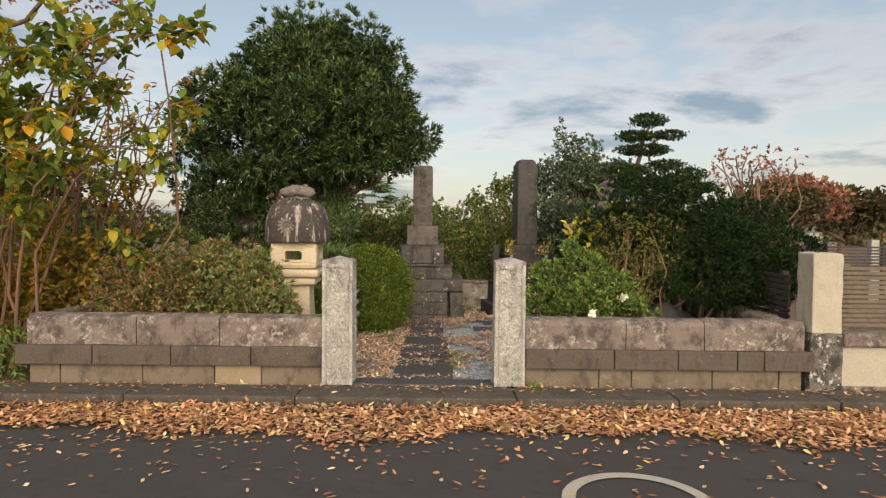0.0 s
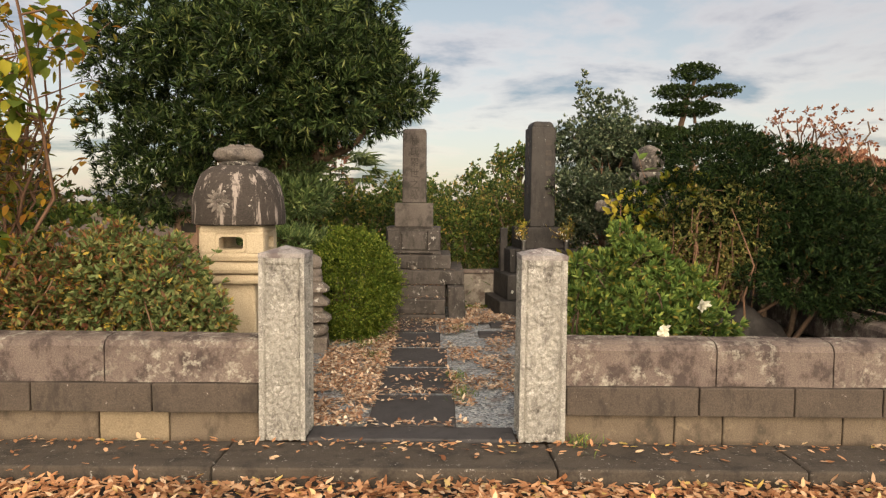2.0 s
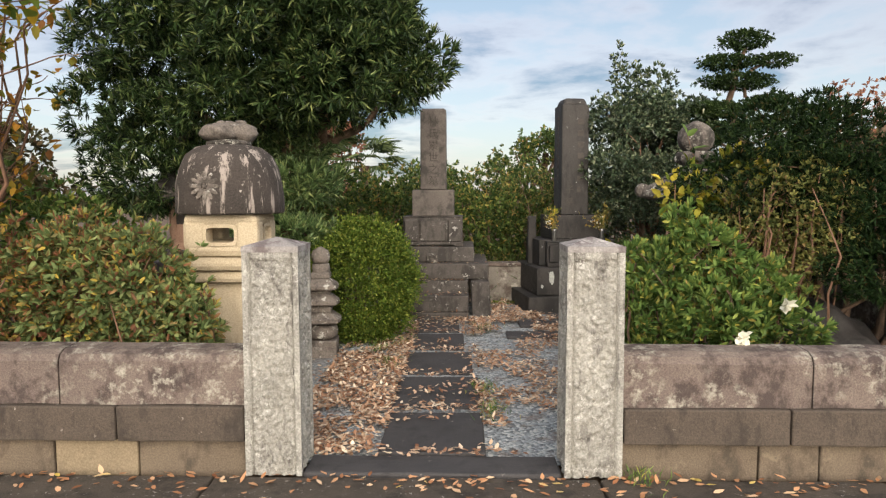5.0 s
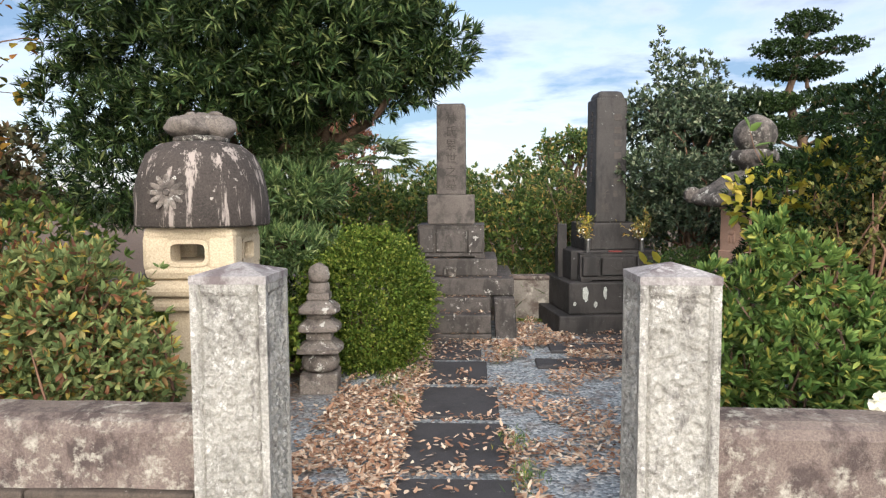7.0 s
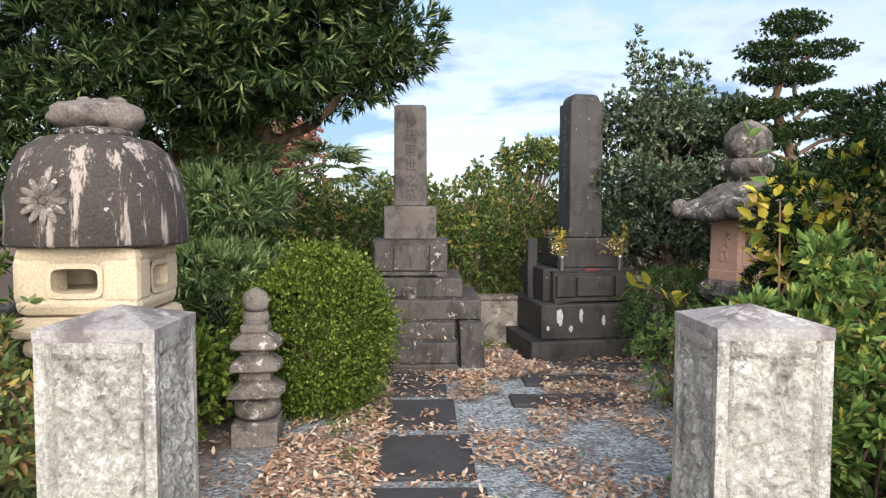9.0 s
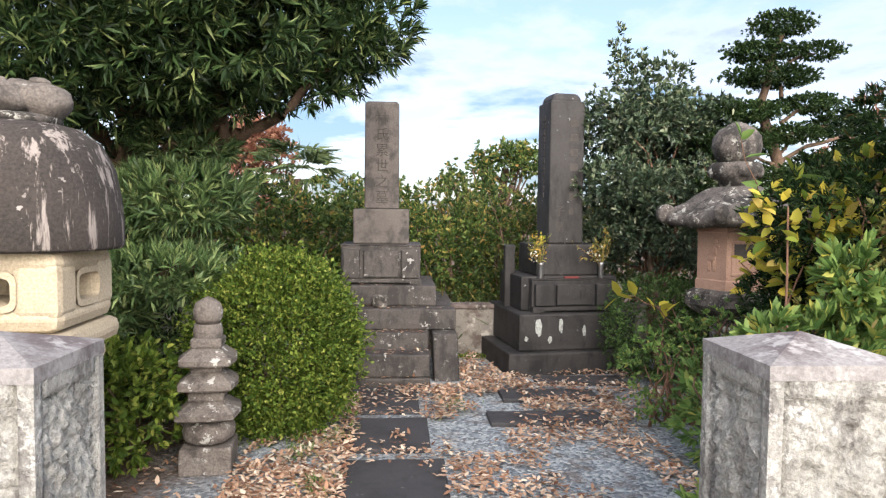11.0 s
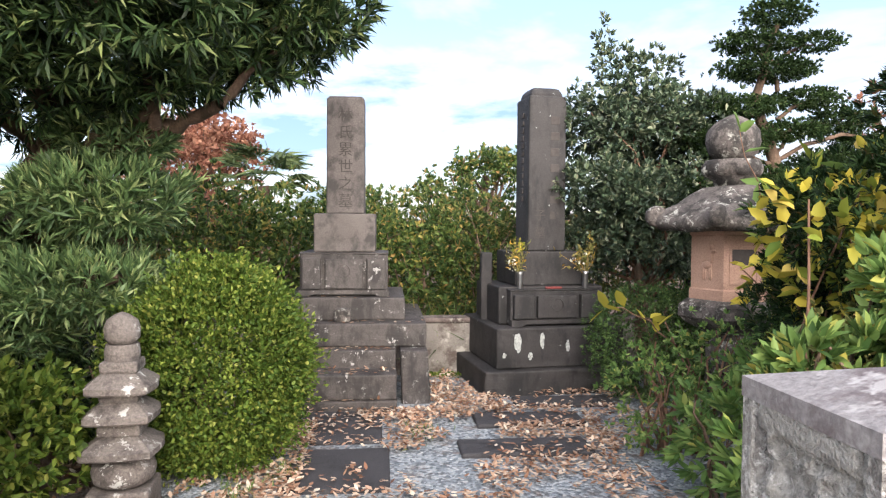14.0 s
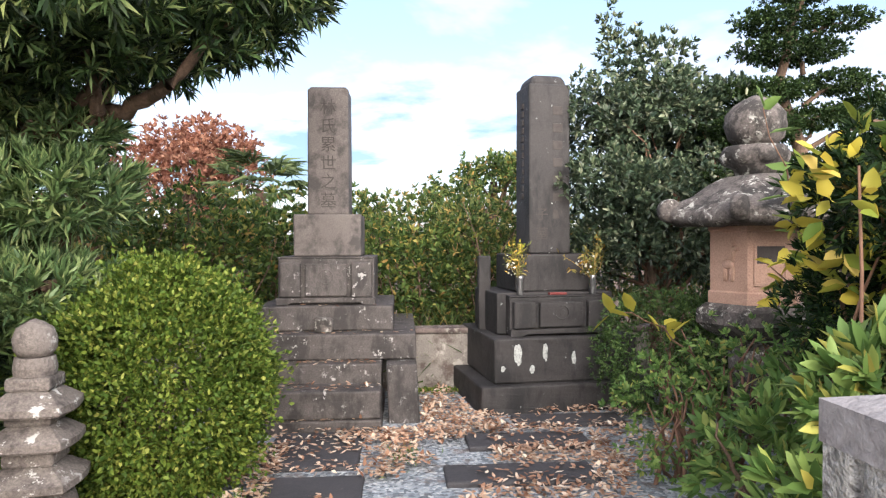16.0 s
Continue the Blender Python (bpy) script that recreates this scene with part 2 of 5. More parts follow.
def gravel_material():
    m, ns, ls, b = material("blue_grey_gravel")
    pos = ns.new("ShaderNodeNewGeometry").outputs["Position"]
    v = ns.new("ShaderNodeTexVoronoi")
    v.inputs["Scale"].default_value = 52.0
    ls.new(pos, v.inputs["Vector"])
    grey = ramp_node(ns, ls, v.outputs["Color"], [(0.2, (0.13, 0.15, 0.17)), (0.5, (0.25, 0.285, 0.32)), (0.85, (0.43, 0.455, 0.475))])
    soil = ramp_node(ns, ls, noise_node(ns, ls, pos, 40.0, 4.0), [(0.3, (0.075, 0.050, 0.036)), (0.7, (0.16, 0.11, 0.08))])
    sep = ns.new("ShaderNodeSeparateXYZ")
    ls.new(pos, sep.inputs[0])
    # bare earth under the shrubs on the far side of the path
    edge = ns.new("ShaderNodeMapRange")
    edge.inputs["From Min"].default_value, edge.inputs["From Max"].default_value = -1.15, -1.70
    wob = ns.new("ShaderNodeMath")
    wob.operation = "MULTIPLY_ADD"
    ls.new(noise_node(ns, ls, pos, 3.0, 5.0), wob.inputs[0])
    wob.inputs[1].default_value = 0.9
    ls.new(sep.outputs["X"], wob.inputs[2])
    sub = ns.new("ShaderNodeMath")
    sub.operation, sub.inputs[1].default_value = "SUBTRACT", 0.45
    ls.new(wob.outputs[0], sub.inputs[0])
    ls.new(sub.outputs[0], edge.inputs["Value"])
    col = mix_node(ns, ls, edge.outputs[0], grey, soil)
    col = mix_node(ns, ls, ramp_node(ns, ls, noise_node(ns, ls, pos, 5.0, 6.0, 0.7), [(0.52, (0, 0, 0)), (0.66, (0.7, 0.7, 0.7))]), col, soil)
    ls.new(col, b.inputs["Base Color"])
    b.inputs["Roughness"].default_value = 0.9
    bp = ns.new("ShaderNodeBump")
    bp.inputs["Strength"].default_value, bp.inputs["Distance"].default_value = 1.0, 0.012
    ls.new(v.outputs["Distance"], bp.inputs["Height"])
    bp.invert = True
    ls.new(bp.outputs[0], b.inputs["Normal"])
    return m


GRAVEL = gravel_material()
# the palest tone stands for lit leaf edges, put into the leaf colour
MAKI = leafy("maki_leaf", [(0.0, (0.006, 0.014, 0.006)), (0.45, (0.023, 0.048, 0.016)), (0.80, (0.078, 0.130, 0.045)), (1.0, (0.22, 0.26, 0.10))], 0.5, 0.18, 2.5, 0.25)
CLIPPED = leafy("clipped_leaf", [(0.0, (0.038, 0.074, 0.013)), (0.5, (0.095, 0.151, 0.025)), (0.85, (0.185, 0.241, 0.043)), (1.0, (0.302, 0.325, 0.078))], 0.5, 0.28, 5.0)
# brighter copy of the crown leaf: light on the pads put into the colour
MAKI_LIT = leafy("maki_lit_leaf", [(0.0, (0.041, 0.078, 0.032)), (0.5, (0.115, 0.189, 0.074)), (0.85, (0.223, 0.311, 0.128)), (1.0, (0.405, 0.459, 0.216))], 0.45, 0.2, 3.0, 0.35)
AZALEA = leafy("azalea_leaf", [(0.0, (0.075, 0.115, 0.042)), (0.40, (0.175, 0.235, 0.098)), (0.74, (0.30, 0.34, 0.145)), (0.84, (0.27, 0.13, 0.07)), (0.91, (0.20, 0.10, 0.07)), (0.96, (0.36, 0.30, 0.08)), (1.0, (0.50, 0.38, 0.08))], 0.55, 0.3, 4.5)
ROSETTE = leafy("rosette_leaf", [(0.0, (0.046, 0.095, 0.026)), (0.5, (0.120, 0.200, 0.055)), (0.86, (0.22, 0.31, 0.09)), (0.97, (0.40, 0.37, 0.08)), (1.0, (0.26, 0.18, 0.09))], 0.45, 0.3, 3.0, 0.2)
YELLOWING = leafy("yellowing_leaf", [(0.0, (0.10, 0.17, 0.03)), (0.32, (0.24, 0.28, 0.045)), (0.58, (0.44, 0.40, 0.06)), (0.85, (0.58, 0.48, 0.07)), (1.0, (0.50, 0.40, 0.12))], 0.5, 0.38)
TWIGGY = leafy("dull_olive_leaf", [(0.0, (0.085, 0.105, 0.038)), (0.5, (0.17, 0.19, 0.065)), (0.80, (0.28, 0.27, 0.085)), (0.93, (0.24, 0.16, 0.08)), (1.0, (0.34, 0.27, 0.09))], 0.6, 0.3)
NIWAKI = leafy("pruned_leaf", [(0.0, (0.012, 0.026, 0.010)), (0.5, (0.034, 0.064, 0.022)), (0.9, (0.075, 0.12, 0.042)), (1.0, (0.12, 0.16, 0.06))], 0.55, 0.15, 2.0, 0.15)
LITTER_PALE = leafy("dry_pale_leaf", [(0.0, (0.17, 0.085, 0.058)), (0.3, (0.36, 0.22, 0.155)), (0.65, (0.52, 0.375, 0.29)), (0.9, (0.68, 0.57, 0.48)), (1.0, (0.74, 0.68, 0.60))], 0.8, 0.1, 2.0, 0.1)
BROAD = leafy("broad_leaf", [(0.0, (0.085, 0.14, 0.032)), (0.5, (0.20, 0.27, 0.055)), (0.78, (0.36, 0.37, 0.06)), (0.90, (0.60, 0.42, 0.04)), (1.0, (0.68, 0.34, 0.04))], 0.5, 0.45)
AUTUMN = leafy("autumn_undergrowth", [(0.0, (0.09, 0.10, 0.025)), (0.4, (0.20, 0.19, 0.035)), (0.65, (0.42, 0.29, 0.04)), (0.85, (0.48, 0.23, 0.04)), (1.0, (0.26, 0.12, 0.05))], 0.6, 0.35)
HOLLY = leafy("glossy_leaf", [(0.0, (0.026, 0.046, 0.032)), (0.5, (0.062, 0.096, 0.058)), (0.85, (0.13, 0.17, 0.10)), (1.0, (0.28, 0.30, 0.21))], 0.36, 0.12, gloss=0.45)
CONIFER = leafy("dark_conifer", [(0.0, (0.005, 0.012, 0.005)), (0.6, (0.014, 0.032, 0.011)), (0.94, (0.038, 0.066, 0.022)), (1.0, (0.090, 0.053, 0.022))], 0.6, 0.12, 2.0, 0.1)
YEW = leafy("yew_needle", [(0.0, (0.030, 0.062, 0.022)), (0.6, (0.075, 0.135, 0.042)), (1.0, (0.15, 0.22, 0.07))], 0.55, 0.2, 3.0, 0.2)
YOUNG = leafy("young_leaf", [(0.0, (0.075, 0.150, 0.045)), (0.5, (0.16, 0.27, 0.080)), (0.90, (0.27, 0.37, 0.12)), (1.0, (0.44, 0.42, 0.12))], 0.45, 0.4, 3.0, 0.2)
HEDGE = leafy("hedge_leaf", [(0.0, (0.026, 0.052, 0.016)), (0.5, (0.078, 0.130, 0.036)), (0.82, (0.16, 0.22, 0.06)), (0.94, (0.33, 0.30, 0.08)), (1.0, (0.36, 0.22, 0.08))], 0.5, 0.28, 2.0, 0.25)
PALEHEDGE = leafy("pale_shrub_leaf", [(0.0, (0.042, 0.078, 0.028)), (0.6, (0.115, 0.175, 0.058)), (0.85, (0.27, 0.29, 0.09)), (1.0, (0.46, 0.30, 0.12))], 0.55, 0.38)
REDLEAF = leafy("red_autumn_leaf", [(0.0, (0.17, 0.075, 0.055)), (0.5, (0.33, 0.155, 0.11)), (1.0, (0.46, 0.27, 0.19))], 0.6, 0.4)
AZALEA_RED = leafy("reddening_azalea", [(0.0, (0.060, 0.090, 0.030)), (0.35, (0.15, 0.18, 0.07)), (0.55, (0.22, 0.23, 0.09)), (0.68, (0.28, 0.12, 0.065)), (0.84, (0.20, 0.085, 0.06)), (0.95, (0.40, 0.24, 0.07)), (1.0, (0.50, 0.38, 0.08))], 0.55, 0.3, 4.5)
PALM = leafy("palm_frond", [(0.0, (0.05, 0.085, 0.04)), (1.0, (0.15, 0.19, 0.08))], 0.5, 0.3)
FARWOOD = leafy("far_wood", [(0.0, (0.045, 0.05, 0.025)), (0.6, (0.09, 0.085, 0.04)), (1.0, (0.16, 0.10, 0.06))], 0.7, 0.2, 0.3)
LITTER = leafy("fallen_leaf", [(0.0, (0.19, 0.085, 0.05)), (0.3, (0.40, 0.20, 0.11)), (0.7, (0.58, 0.34, 0.205)), (0.92, (0.70, 0.52, 0.38)), (1.0, (0.68, 0.52, 0.14))], 0.8, 0.1, 2.0, 0.1)
PETAL = leafy("white_petal", [(0.0, (0.72, 0.72, 0.66)), (1.0, (0.85, 0.85, 0.82))], 0.6, 0.3)
STEM = leafy("flower_stem", [(0.0, (0.12, 0.15, 0.04)), (0.7, (0.30, 0.25, 0.09)), (1.0, (0.60, 0.36, 0.06))], 0.6, 0.2)

# ---------------------------------------------------------------- helpers for meshes
R = np.random.default_rng(7)


def link_mesh(name, me, mat, parent=None, label=""):
    if mat is not None:
        me.materials.append(mat)
    ob = new(name, me)
    if parent is not None:
        ob.parent = parent
    if label:
        ob["label"] = label
    return ob


def part(name, bm, mat, parent=None, label="", smooth=False):
    me = bpy.data.meshes.new(name)
    bmesh.ops.recalc_face_normals(bm, faces=bm.faces)
    bm.to_mesh(me)
    bm.free()
    if smooth:
        me.polygons.foreach_set("use_smooth", [True] * len(me.polygons))
    return link_mesh(name, me, mat, parent, label)


def base(name, x, y, z=0.0, turn=0.0):
    ob = new(name)
    ob.matrix_basis = pose(x, y, z, 0, 0, turn)
    ob.empty_display_size = 0.1
    return ob


def raw(name, verts, faces, mat, parent=None, label="", smooth=False):
    """A mesh from arrays; all faces have the same number of corners."""
    verts, faces = np.asarray(verts, dtype=np.float32), np.asarray(faces, dtype=np.int32)
    me = bpy.data.meshes.new(name)
    me.vertices.add(len(verts))
    me.vertices.foreach_set("co", verts.ravel())
    k = faces.shape[1]
    me.loops.add(faces.size)
    me.loops.foreach_set("vertex_index", faces.ravel())
    me.polygons.add(len(faces))
    me.polygons.foreach_set("loop_start", np.arange(0, faces.size, k, dtype=np.int32))
    me.update(calc_edges=True)
    if smooth:
        me.polygons.foreach_set("use_smooth", np.ones(len(faces), dtype=bool))
    return link_mesh(name, me, mat, parent, label)


def box(x0, x1, y0, y1, z0, z1, bevel=0.008, rough=0.0, cuts=0, taper=0.0, seed=0.0):
    """A worn block: bevelled, cut up and roughened by noise; taper draws the top in."""
    bm = bmesh.new()
    bmesh.ops.create_cube(bm, size=1)
    for v in bm.verts:
        t = 1 - taper * (v.co.z + 0.5)
        v.co = Vector(((x0 + x1) / 2 + v.co.x * (x1 - x0) * t, (y0 + y1) / 2 + v.co.y * (y1 - y0) * t, (z0 + z1) / 2 + v.co.z * (z1 - z0)))
    if bevel:
        bmesh.ops.bevel(bm, geom=bm.edges[:], offset=bevel, segments=2, affect="EDGES", profile=0.5)
    if cuts:
        long = [e for e in bm.edges if e.calc_length() > 0.05]
        bmesh.ops.subdivide_edges(bm, edges=long, cuts=cuts, use_grid_fill=True)
    if rough:
        bm.normal_update()
        for v in bm.verts:
            p = v.co * 9 + Vector((seed, seed * 0.7, 0))
            v.co += v.normal * rough * (noise.noise(p) + 0.5 * noise.noise(p * 2.7))
    return bm


def lathe(profile, sides=24, twist=0.0, square=0.0, rough=0.0, seed=0.0):
    """A turned body from (radius, height) pairs; square > 0 pulls its plan towards a square."""
    bm = bmesh.new()
    rings = []
    for r, z in profile:
        ring = []
        for i in range(sides):
            a = 2 * math.pi * i / sides + twist
            k = 1.0
            if square:
                k = (1 - square) + square / max(abs(math.cos(a)), abs(math.sin(a)))
            p = Vector((r * k * math.cos(a), r * k * math.sin(a), z))
            if rough:
                p += Vector((p.x, p.y, 0)).normalized() * rough * noise.noise(p * 8 + Vector((seed, 0, 0)))
            ring.append(bm.verts.new(p))
        rings.append(ring)
    for a, b in zip(rings, rings[1:]):
        for i in range(sides):
            bm.faces.new((a[i], a[(i + 1) % sides], b[(i + 1) % sides], b[i]))
    bm.faces.new(rings[0][::-1]), bm.faces.new(rings[-1])
    return bm


def tubes(name, paths, mat, parent=None, sides=6, label=""):
    """Bent tapered branches: each path is a list of (point, radius)."""
    vs, fs = [], []
    for path in paths:
        pts = [Vector(p) for p, _ in path]
        start = len(vs)
        for i, (p, r) in enumerate(path):
            d = (pts[min(i + 1, len(pts) - 1)] - pts[max(i - 1, 0)]).normalized()
            s = d.orthogonal().normalized()
            t = d.cross(s)
            for k in range(sides):
                a = 2 * math.pi * k / sides
                vs.append(Vector(p) + (s * math.cos(a) + t * math.sin(a)) * r)
        for i in range(len(path) - 1):
            for k in range(sides):
                a, b = start + i * sides, start + (i + 1) * sides
                fs.append((a + k, a + (k + 1) % sides, b + (k + 1) % sides, b + k))
    return raw(name, [tuple(v) for v in vs], fs, mat, parent, label, True)


def limb(a, b, r0, r1, bend=0.15, n=6):
    a, b = Vector(a), Vector(b)
    side = Vector(R.normal(size=3)) * bend * (b - a).length
    return [(a.lerp(b, i / n) + side * math.sin(math.pi * i / n) + Vector(R.normal(size=3)) * 0.02 * (b - a).length * (0 < i < n), r0 + (r1 - r0) * i / n) for i in range(n + 1)]


def unit(v):
    return v / np.maximum(np.linalg.norm(v, axis=1, keepdims=True), 1e-6)


def foliage(name, pos, way, length, width, mat, parent, label="", broad=True, droop=0.15, flat=False):
    """Leaves at pos that point along way; broad ones are six-cornered and folded, narrow ones are slim blades."""
    n = len(pos)
    way = unit(way)
    ref = R.normal(size=(n, 3)) * (0.15 if flat else 0.8) + np.array([0, 0, 1.0])
    side = unit(np.cross(way, ref))
    nor = np.cross(side, way)
    L = (np.broadcast_to(length, (n,)) * R.uniform(0.7, 1.25, n))[:, None]
    W = (np.broadcast_to(width, (n,)) * R.uniform(0.75, 1.2, n))[:, None]
    if broad:
        tmpl = ((0, 0, 0), (0.32, 0.5, 0.12), (0.72, 0.36, 0.05), (1, 0, -droop), (0.72, -0.36, 0.05), (0.32, -0.5, 0.12))
        faces = ((0, 1, 2, 3), (0, 3, 4, 5))
    else:
        tmpl = ((0, -0.25, 0), (0.5, -0.5, 0.1), (1, 0, -droop), (0.5, 0.5, 0.1))
        faces = ((0, 1, 2, 3),)
    k = len(tmpl)
    v = np.empty((n, k, 3))
    for i, (a, b, c) in enumerate(tmpl):
        v[:, i] = pos + way * L * a + side * W * b + nor * (W if broad else L) * c
    f = (np.arange(n)[:, None, None] * k + np.array(faces)[None]).reshape(-1, 4)
    return raw(name, v.reshape(-1, 3), f, mat, parent, label)


def shell(clumps, n, inner=0.6, flatten=True):
    """n places near the skin of ball-shaped clumps (x, y, z, rx, ry, rz), with the outward way."""
    c = np.array(clumps, dtype=float)
    area = (c[:, 3] * c[:, 4] + c[:, 3] * c[:, 5] + c[:, 4] * c[:, 5])
    which = R.choice(len(c), n, p=area / area.sum())
    d = unit(R.normal(size=(n, 3)))
    r = inner + (1 - inner) * R.random(n) ** 0.6
    wob = 1 + 0.16 * R.normal(size=n) * 0.6
    return c[which, :3] + d * c[which, 3:] * (r * wob)[:, None], d


def tufts(clumps, n, per, spread=0.9, inner=0.6, lift=0.25):
    p, d = shell(clumps, n, inner)
    p, d = np.repeat(p, per, 0), np.repeat(d, per, 0)
    way = unit(d + np.array([0, 0, lift]) + spread * R.normal(size=p.shape))
    return p + way * 0.004, way


def dome_clumps(n, centre, radii, size, low=-0.3, seed=1):
    """Clumps spread over the skin of a dome."""
    g = np.random.default_rng(seed)
    out = []
    while len(out) < n:
        d = g.normal(size=3)
        d /= np.linalg.norm(d)
        if d[2] < low:
            continue
        s = size * g.uniform(0.75, 1.3)
        k = g.uniform(0.62, 0.92)
        out.append((centre[0] + d[0] * radii[0] * k, centre[1] + d[1] * radii[1] * k, centre[2] + d[2] * radii[2] * k, s, s, s * 0.75))
    return out



# ---------------------------------------------------------------- ground and road
def sheet(name, x0, x1, y0, y1, z, mat, label, nx=2, ny=2, wave=0.0):
    xs, ys = np.linspace(x0, x1, nx), np.linspace(y0, y1, ny)
    gx, gy = np.meshgrid(xs, ys)
    gz = np.array([[z + wave * noise.noise((float(a) * 1.3, float(b) * 1.3, 0.3)) for a in xs] for b in ys]) if wave else np.full_like(gx, z)
    v = np.stack([gx, gy, gz], -1).reshape(-1, 3)
    i = np.arange((ny - 1) * nx).reshape(ny - 1, nx)[:, :-1].ravel()
    ob = raw(name, v, np.stack([i, i + 1, i + nx + 1, i + nx], 1), mat, smooth=bool(wave))
    return tagged(ob, label, name, kind="structure")


ROAD = -0.10
sheet("ground", -900, 900, -900, 900, -0.16, MEADOW, "dry grassy earth reaching to the horizon")
sheet("road", -60, 60, -14, 4.29, ROAD, ASPHALT, "dark grey asphalt road with scattered fallen leaves", 40, 40, 0.006)
sheet("cemetery_ground", -40, 40, 4.32, 60, -0.045, EARTH, "bare brown earth with weeds behind the walls", 60, 60, 0.02)
plot = sheet("plot_ground", -3.8, 3.1, 4.9, 10.15, -0.012, GRAVEL, "blue grey gravel strewn with brown leaves", 60, 50, 0.006)

# painted ring on the road
bm = bmesh.new()
ring = [[bm.verts.new((1.04 + r * 0.43 * math.cos(a), 2.40 + r * 0.46 * math.sin(a), ROAD + 0.010)) for r in (0.82, 1.0)] for a in np.linspace(0, 2 * math.pi, 49)[:-1]]
for a, b in zip(ring, ring[1:] + ring[:1]):
    bm.faces.new((a[0], a[1], b[1], b[0]))
tagged(part("road_marking", bm, PAINT), "worn pale painted ring on the asphalt", "road marking", kind="structure")

# kerb in front of the plot
kerb = tagged(base("kerb", 0, 0), "weathered dark kerb stones along the road", "kerb", kind="structure")
xs = [-12, -9.5, -7.2, -4.9, -2.75, -1.31, 0.55, 1.9, 3.25, 5.2, 7.2, 9.5, 12]
for a, b in zip(xs, xs[1:]):
    part("kerb_stone", box(a + 0.004, b - 0.004, 4.29, 4.705, -0.2, 0.0, 0.014, 0.006, 5, 0, a), KERB, kerb)

# entrance sill and stepping stones
for y0, y1, w0, w1 in ((4.72, 4.955, -0.885, 0.375), (4.985, 5.66, -0.555, 0.02), (5.78, 6.50, -0.57, 0.02), (6.63, 7.30, -0.60, -0.02), (7.45, 8.08, -0.635, -0.085), (8.22, 8.90, -0.67, -0.13)):
    part("paving_stone", box(w0, w1, y0, y1, -0.08, 0.012, 0.012, 0.004, 4, 0, y0), SLAB, plot)
for x0, x1, y0, y1 in ((0.33, 1.12, 7.92, 8.20), (0.50, 1.24, 8.50, 8.79), (0.86, 1.60, 8.98, 9.24)):
    part("paving_stone", box(x0, x1, y0, y1, -0.08, 0.018, 0.012, 0.004, 4, 0, y0), SLAB, plot)


# ---------------------------------------------------------------- front wall and gate posts
def stone_wall(name, label, x0, x1, coping, band, blocks, pale):
    wall = tagged(base(name, 0, 0), label, "wall", kind="structure")
    part("core", box(x0 + 0.02, x1 - 0.02, 4.80, 4.98, -0.05, 0.50, 0.0), BLOCK, wall)
    def run(joints, y, z0, z1, mat, kind, over, depth, rough):
        xs = [x0 - over[0]] + joints + [x1 + over[1]]
        for i, (a, b) in enumerate(zip(xs, xs[1:])):
            if kind == "coping_stone":
                bm = bmesh.new()
                prof = [(y, z0), (y, z1 - 0.05), (y + 0.018, z1 - 0.018), (y + 0.055, z1), (y + depth - 0.06, z1 + 0.008), (y + depth - 0.015, z1 - 0.02), (y + depth, z1 - 0.06), (y + depth, z0)]
                n = 14
                cols = []
                for k in range(n + 1):
                    x = a + 0.004 + (b - a - 0.008) * k / n
                    cols.append([bm.verts.new((x, p + 0.006 * noise.noise((x * 5, q * 9, y)), q + 0.006 * noise.noise((x * 4, q * 5, 3.3)))) for p, q in prof])
                for c, d in zip(cols, cols[1:]):
                    for j in range(len(prof)):
                        bm.faces.new((c[j], c[(j + 1) % len(prof)], d[(j + 1) % len(prof)], d[j]))
                bm.faces.new(cols[0]), bm.faces.new(cols[-1][::-1])
                part(kind, bm, mat, wall)
            else:
                m = LIMESTONE_DULL if (kind == "base_block" and i == pale) else mat
                part(kind, box(a + 0.004, b - 0.004, y, y + depth, z0, z1, 0.008, rough, 4, 0, a * 3), m, wall)
    run(blocks, 4.775, -0.04, 0.156, BLOCK, "base_block", (0.0, 0.0), 0.20, 0.003)
    run(band, 4.715, 0.160, 0.335, BAND, "band_block", (0.10 if x0 < -2 else 0, 0.08 if x0 > 0 else 0), 0.28, 0.004)
    run(coping, 4.745, 0.338, 0.60, COPING, "coping_stone", (0.0, 0.0), 0.24, 0.004)
    return wall


LIMESTONE_DULL = stone("tan_block", (0.17, 0.135, 0.09), (0.26, 0.21, 0.145), (0.16, 0.125, 0.09), None, (0.58, 0.72), 1.5, 0.9, 0.4, 110.0)
stone_wall("wall_left", "low stone wall with stained rounded coping", -3.83, -1.165, [-2.84, -2.09], [-3.23, -2.52, -1.80], [-3.55, -2.80, -2.145, -1.72], 3)
stone_wall("wall_right", "low stone wall with stained rounded coping", 0.665, 3.17, [1.568, 2.27], [1.46, 2.03, 2.56, 2.80], [1.337, 1.63, 2.36, 2.96], -1)


def side_wall(name, x, y0, y1):
    w = tagged(base(name, 0, 0), "low side wall of stained stone", "wall", kind="structure")
    ys = list(np.linspace(y0, y1, 6))
    for a, b in zip(ys, ys[1:]):
        part("base_block", box(x, x + 0.22, a + 0.004, b - 0.004, -0.04, 0.335, 0.01, 0.004, 3, 0, a), BAND, w)
        part("coping_stone", box(x + 0.01, x + 0.21, a + 0.004, b - 0.004, 0.34, 0.60, 0.045, 0.005, 3, 0, a), COPING, w)


side_wall("wall_side_left", -3.82, 4.99, 10.2)
side_wall("wall_side_right", 2.95, 4.99, 10.2)


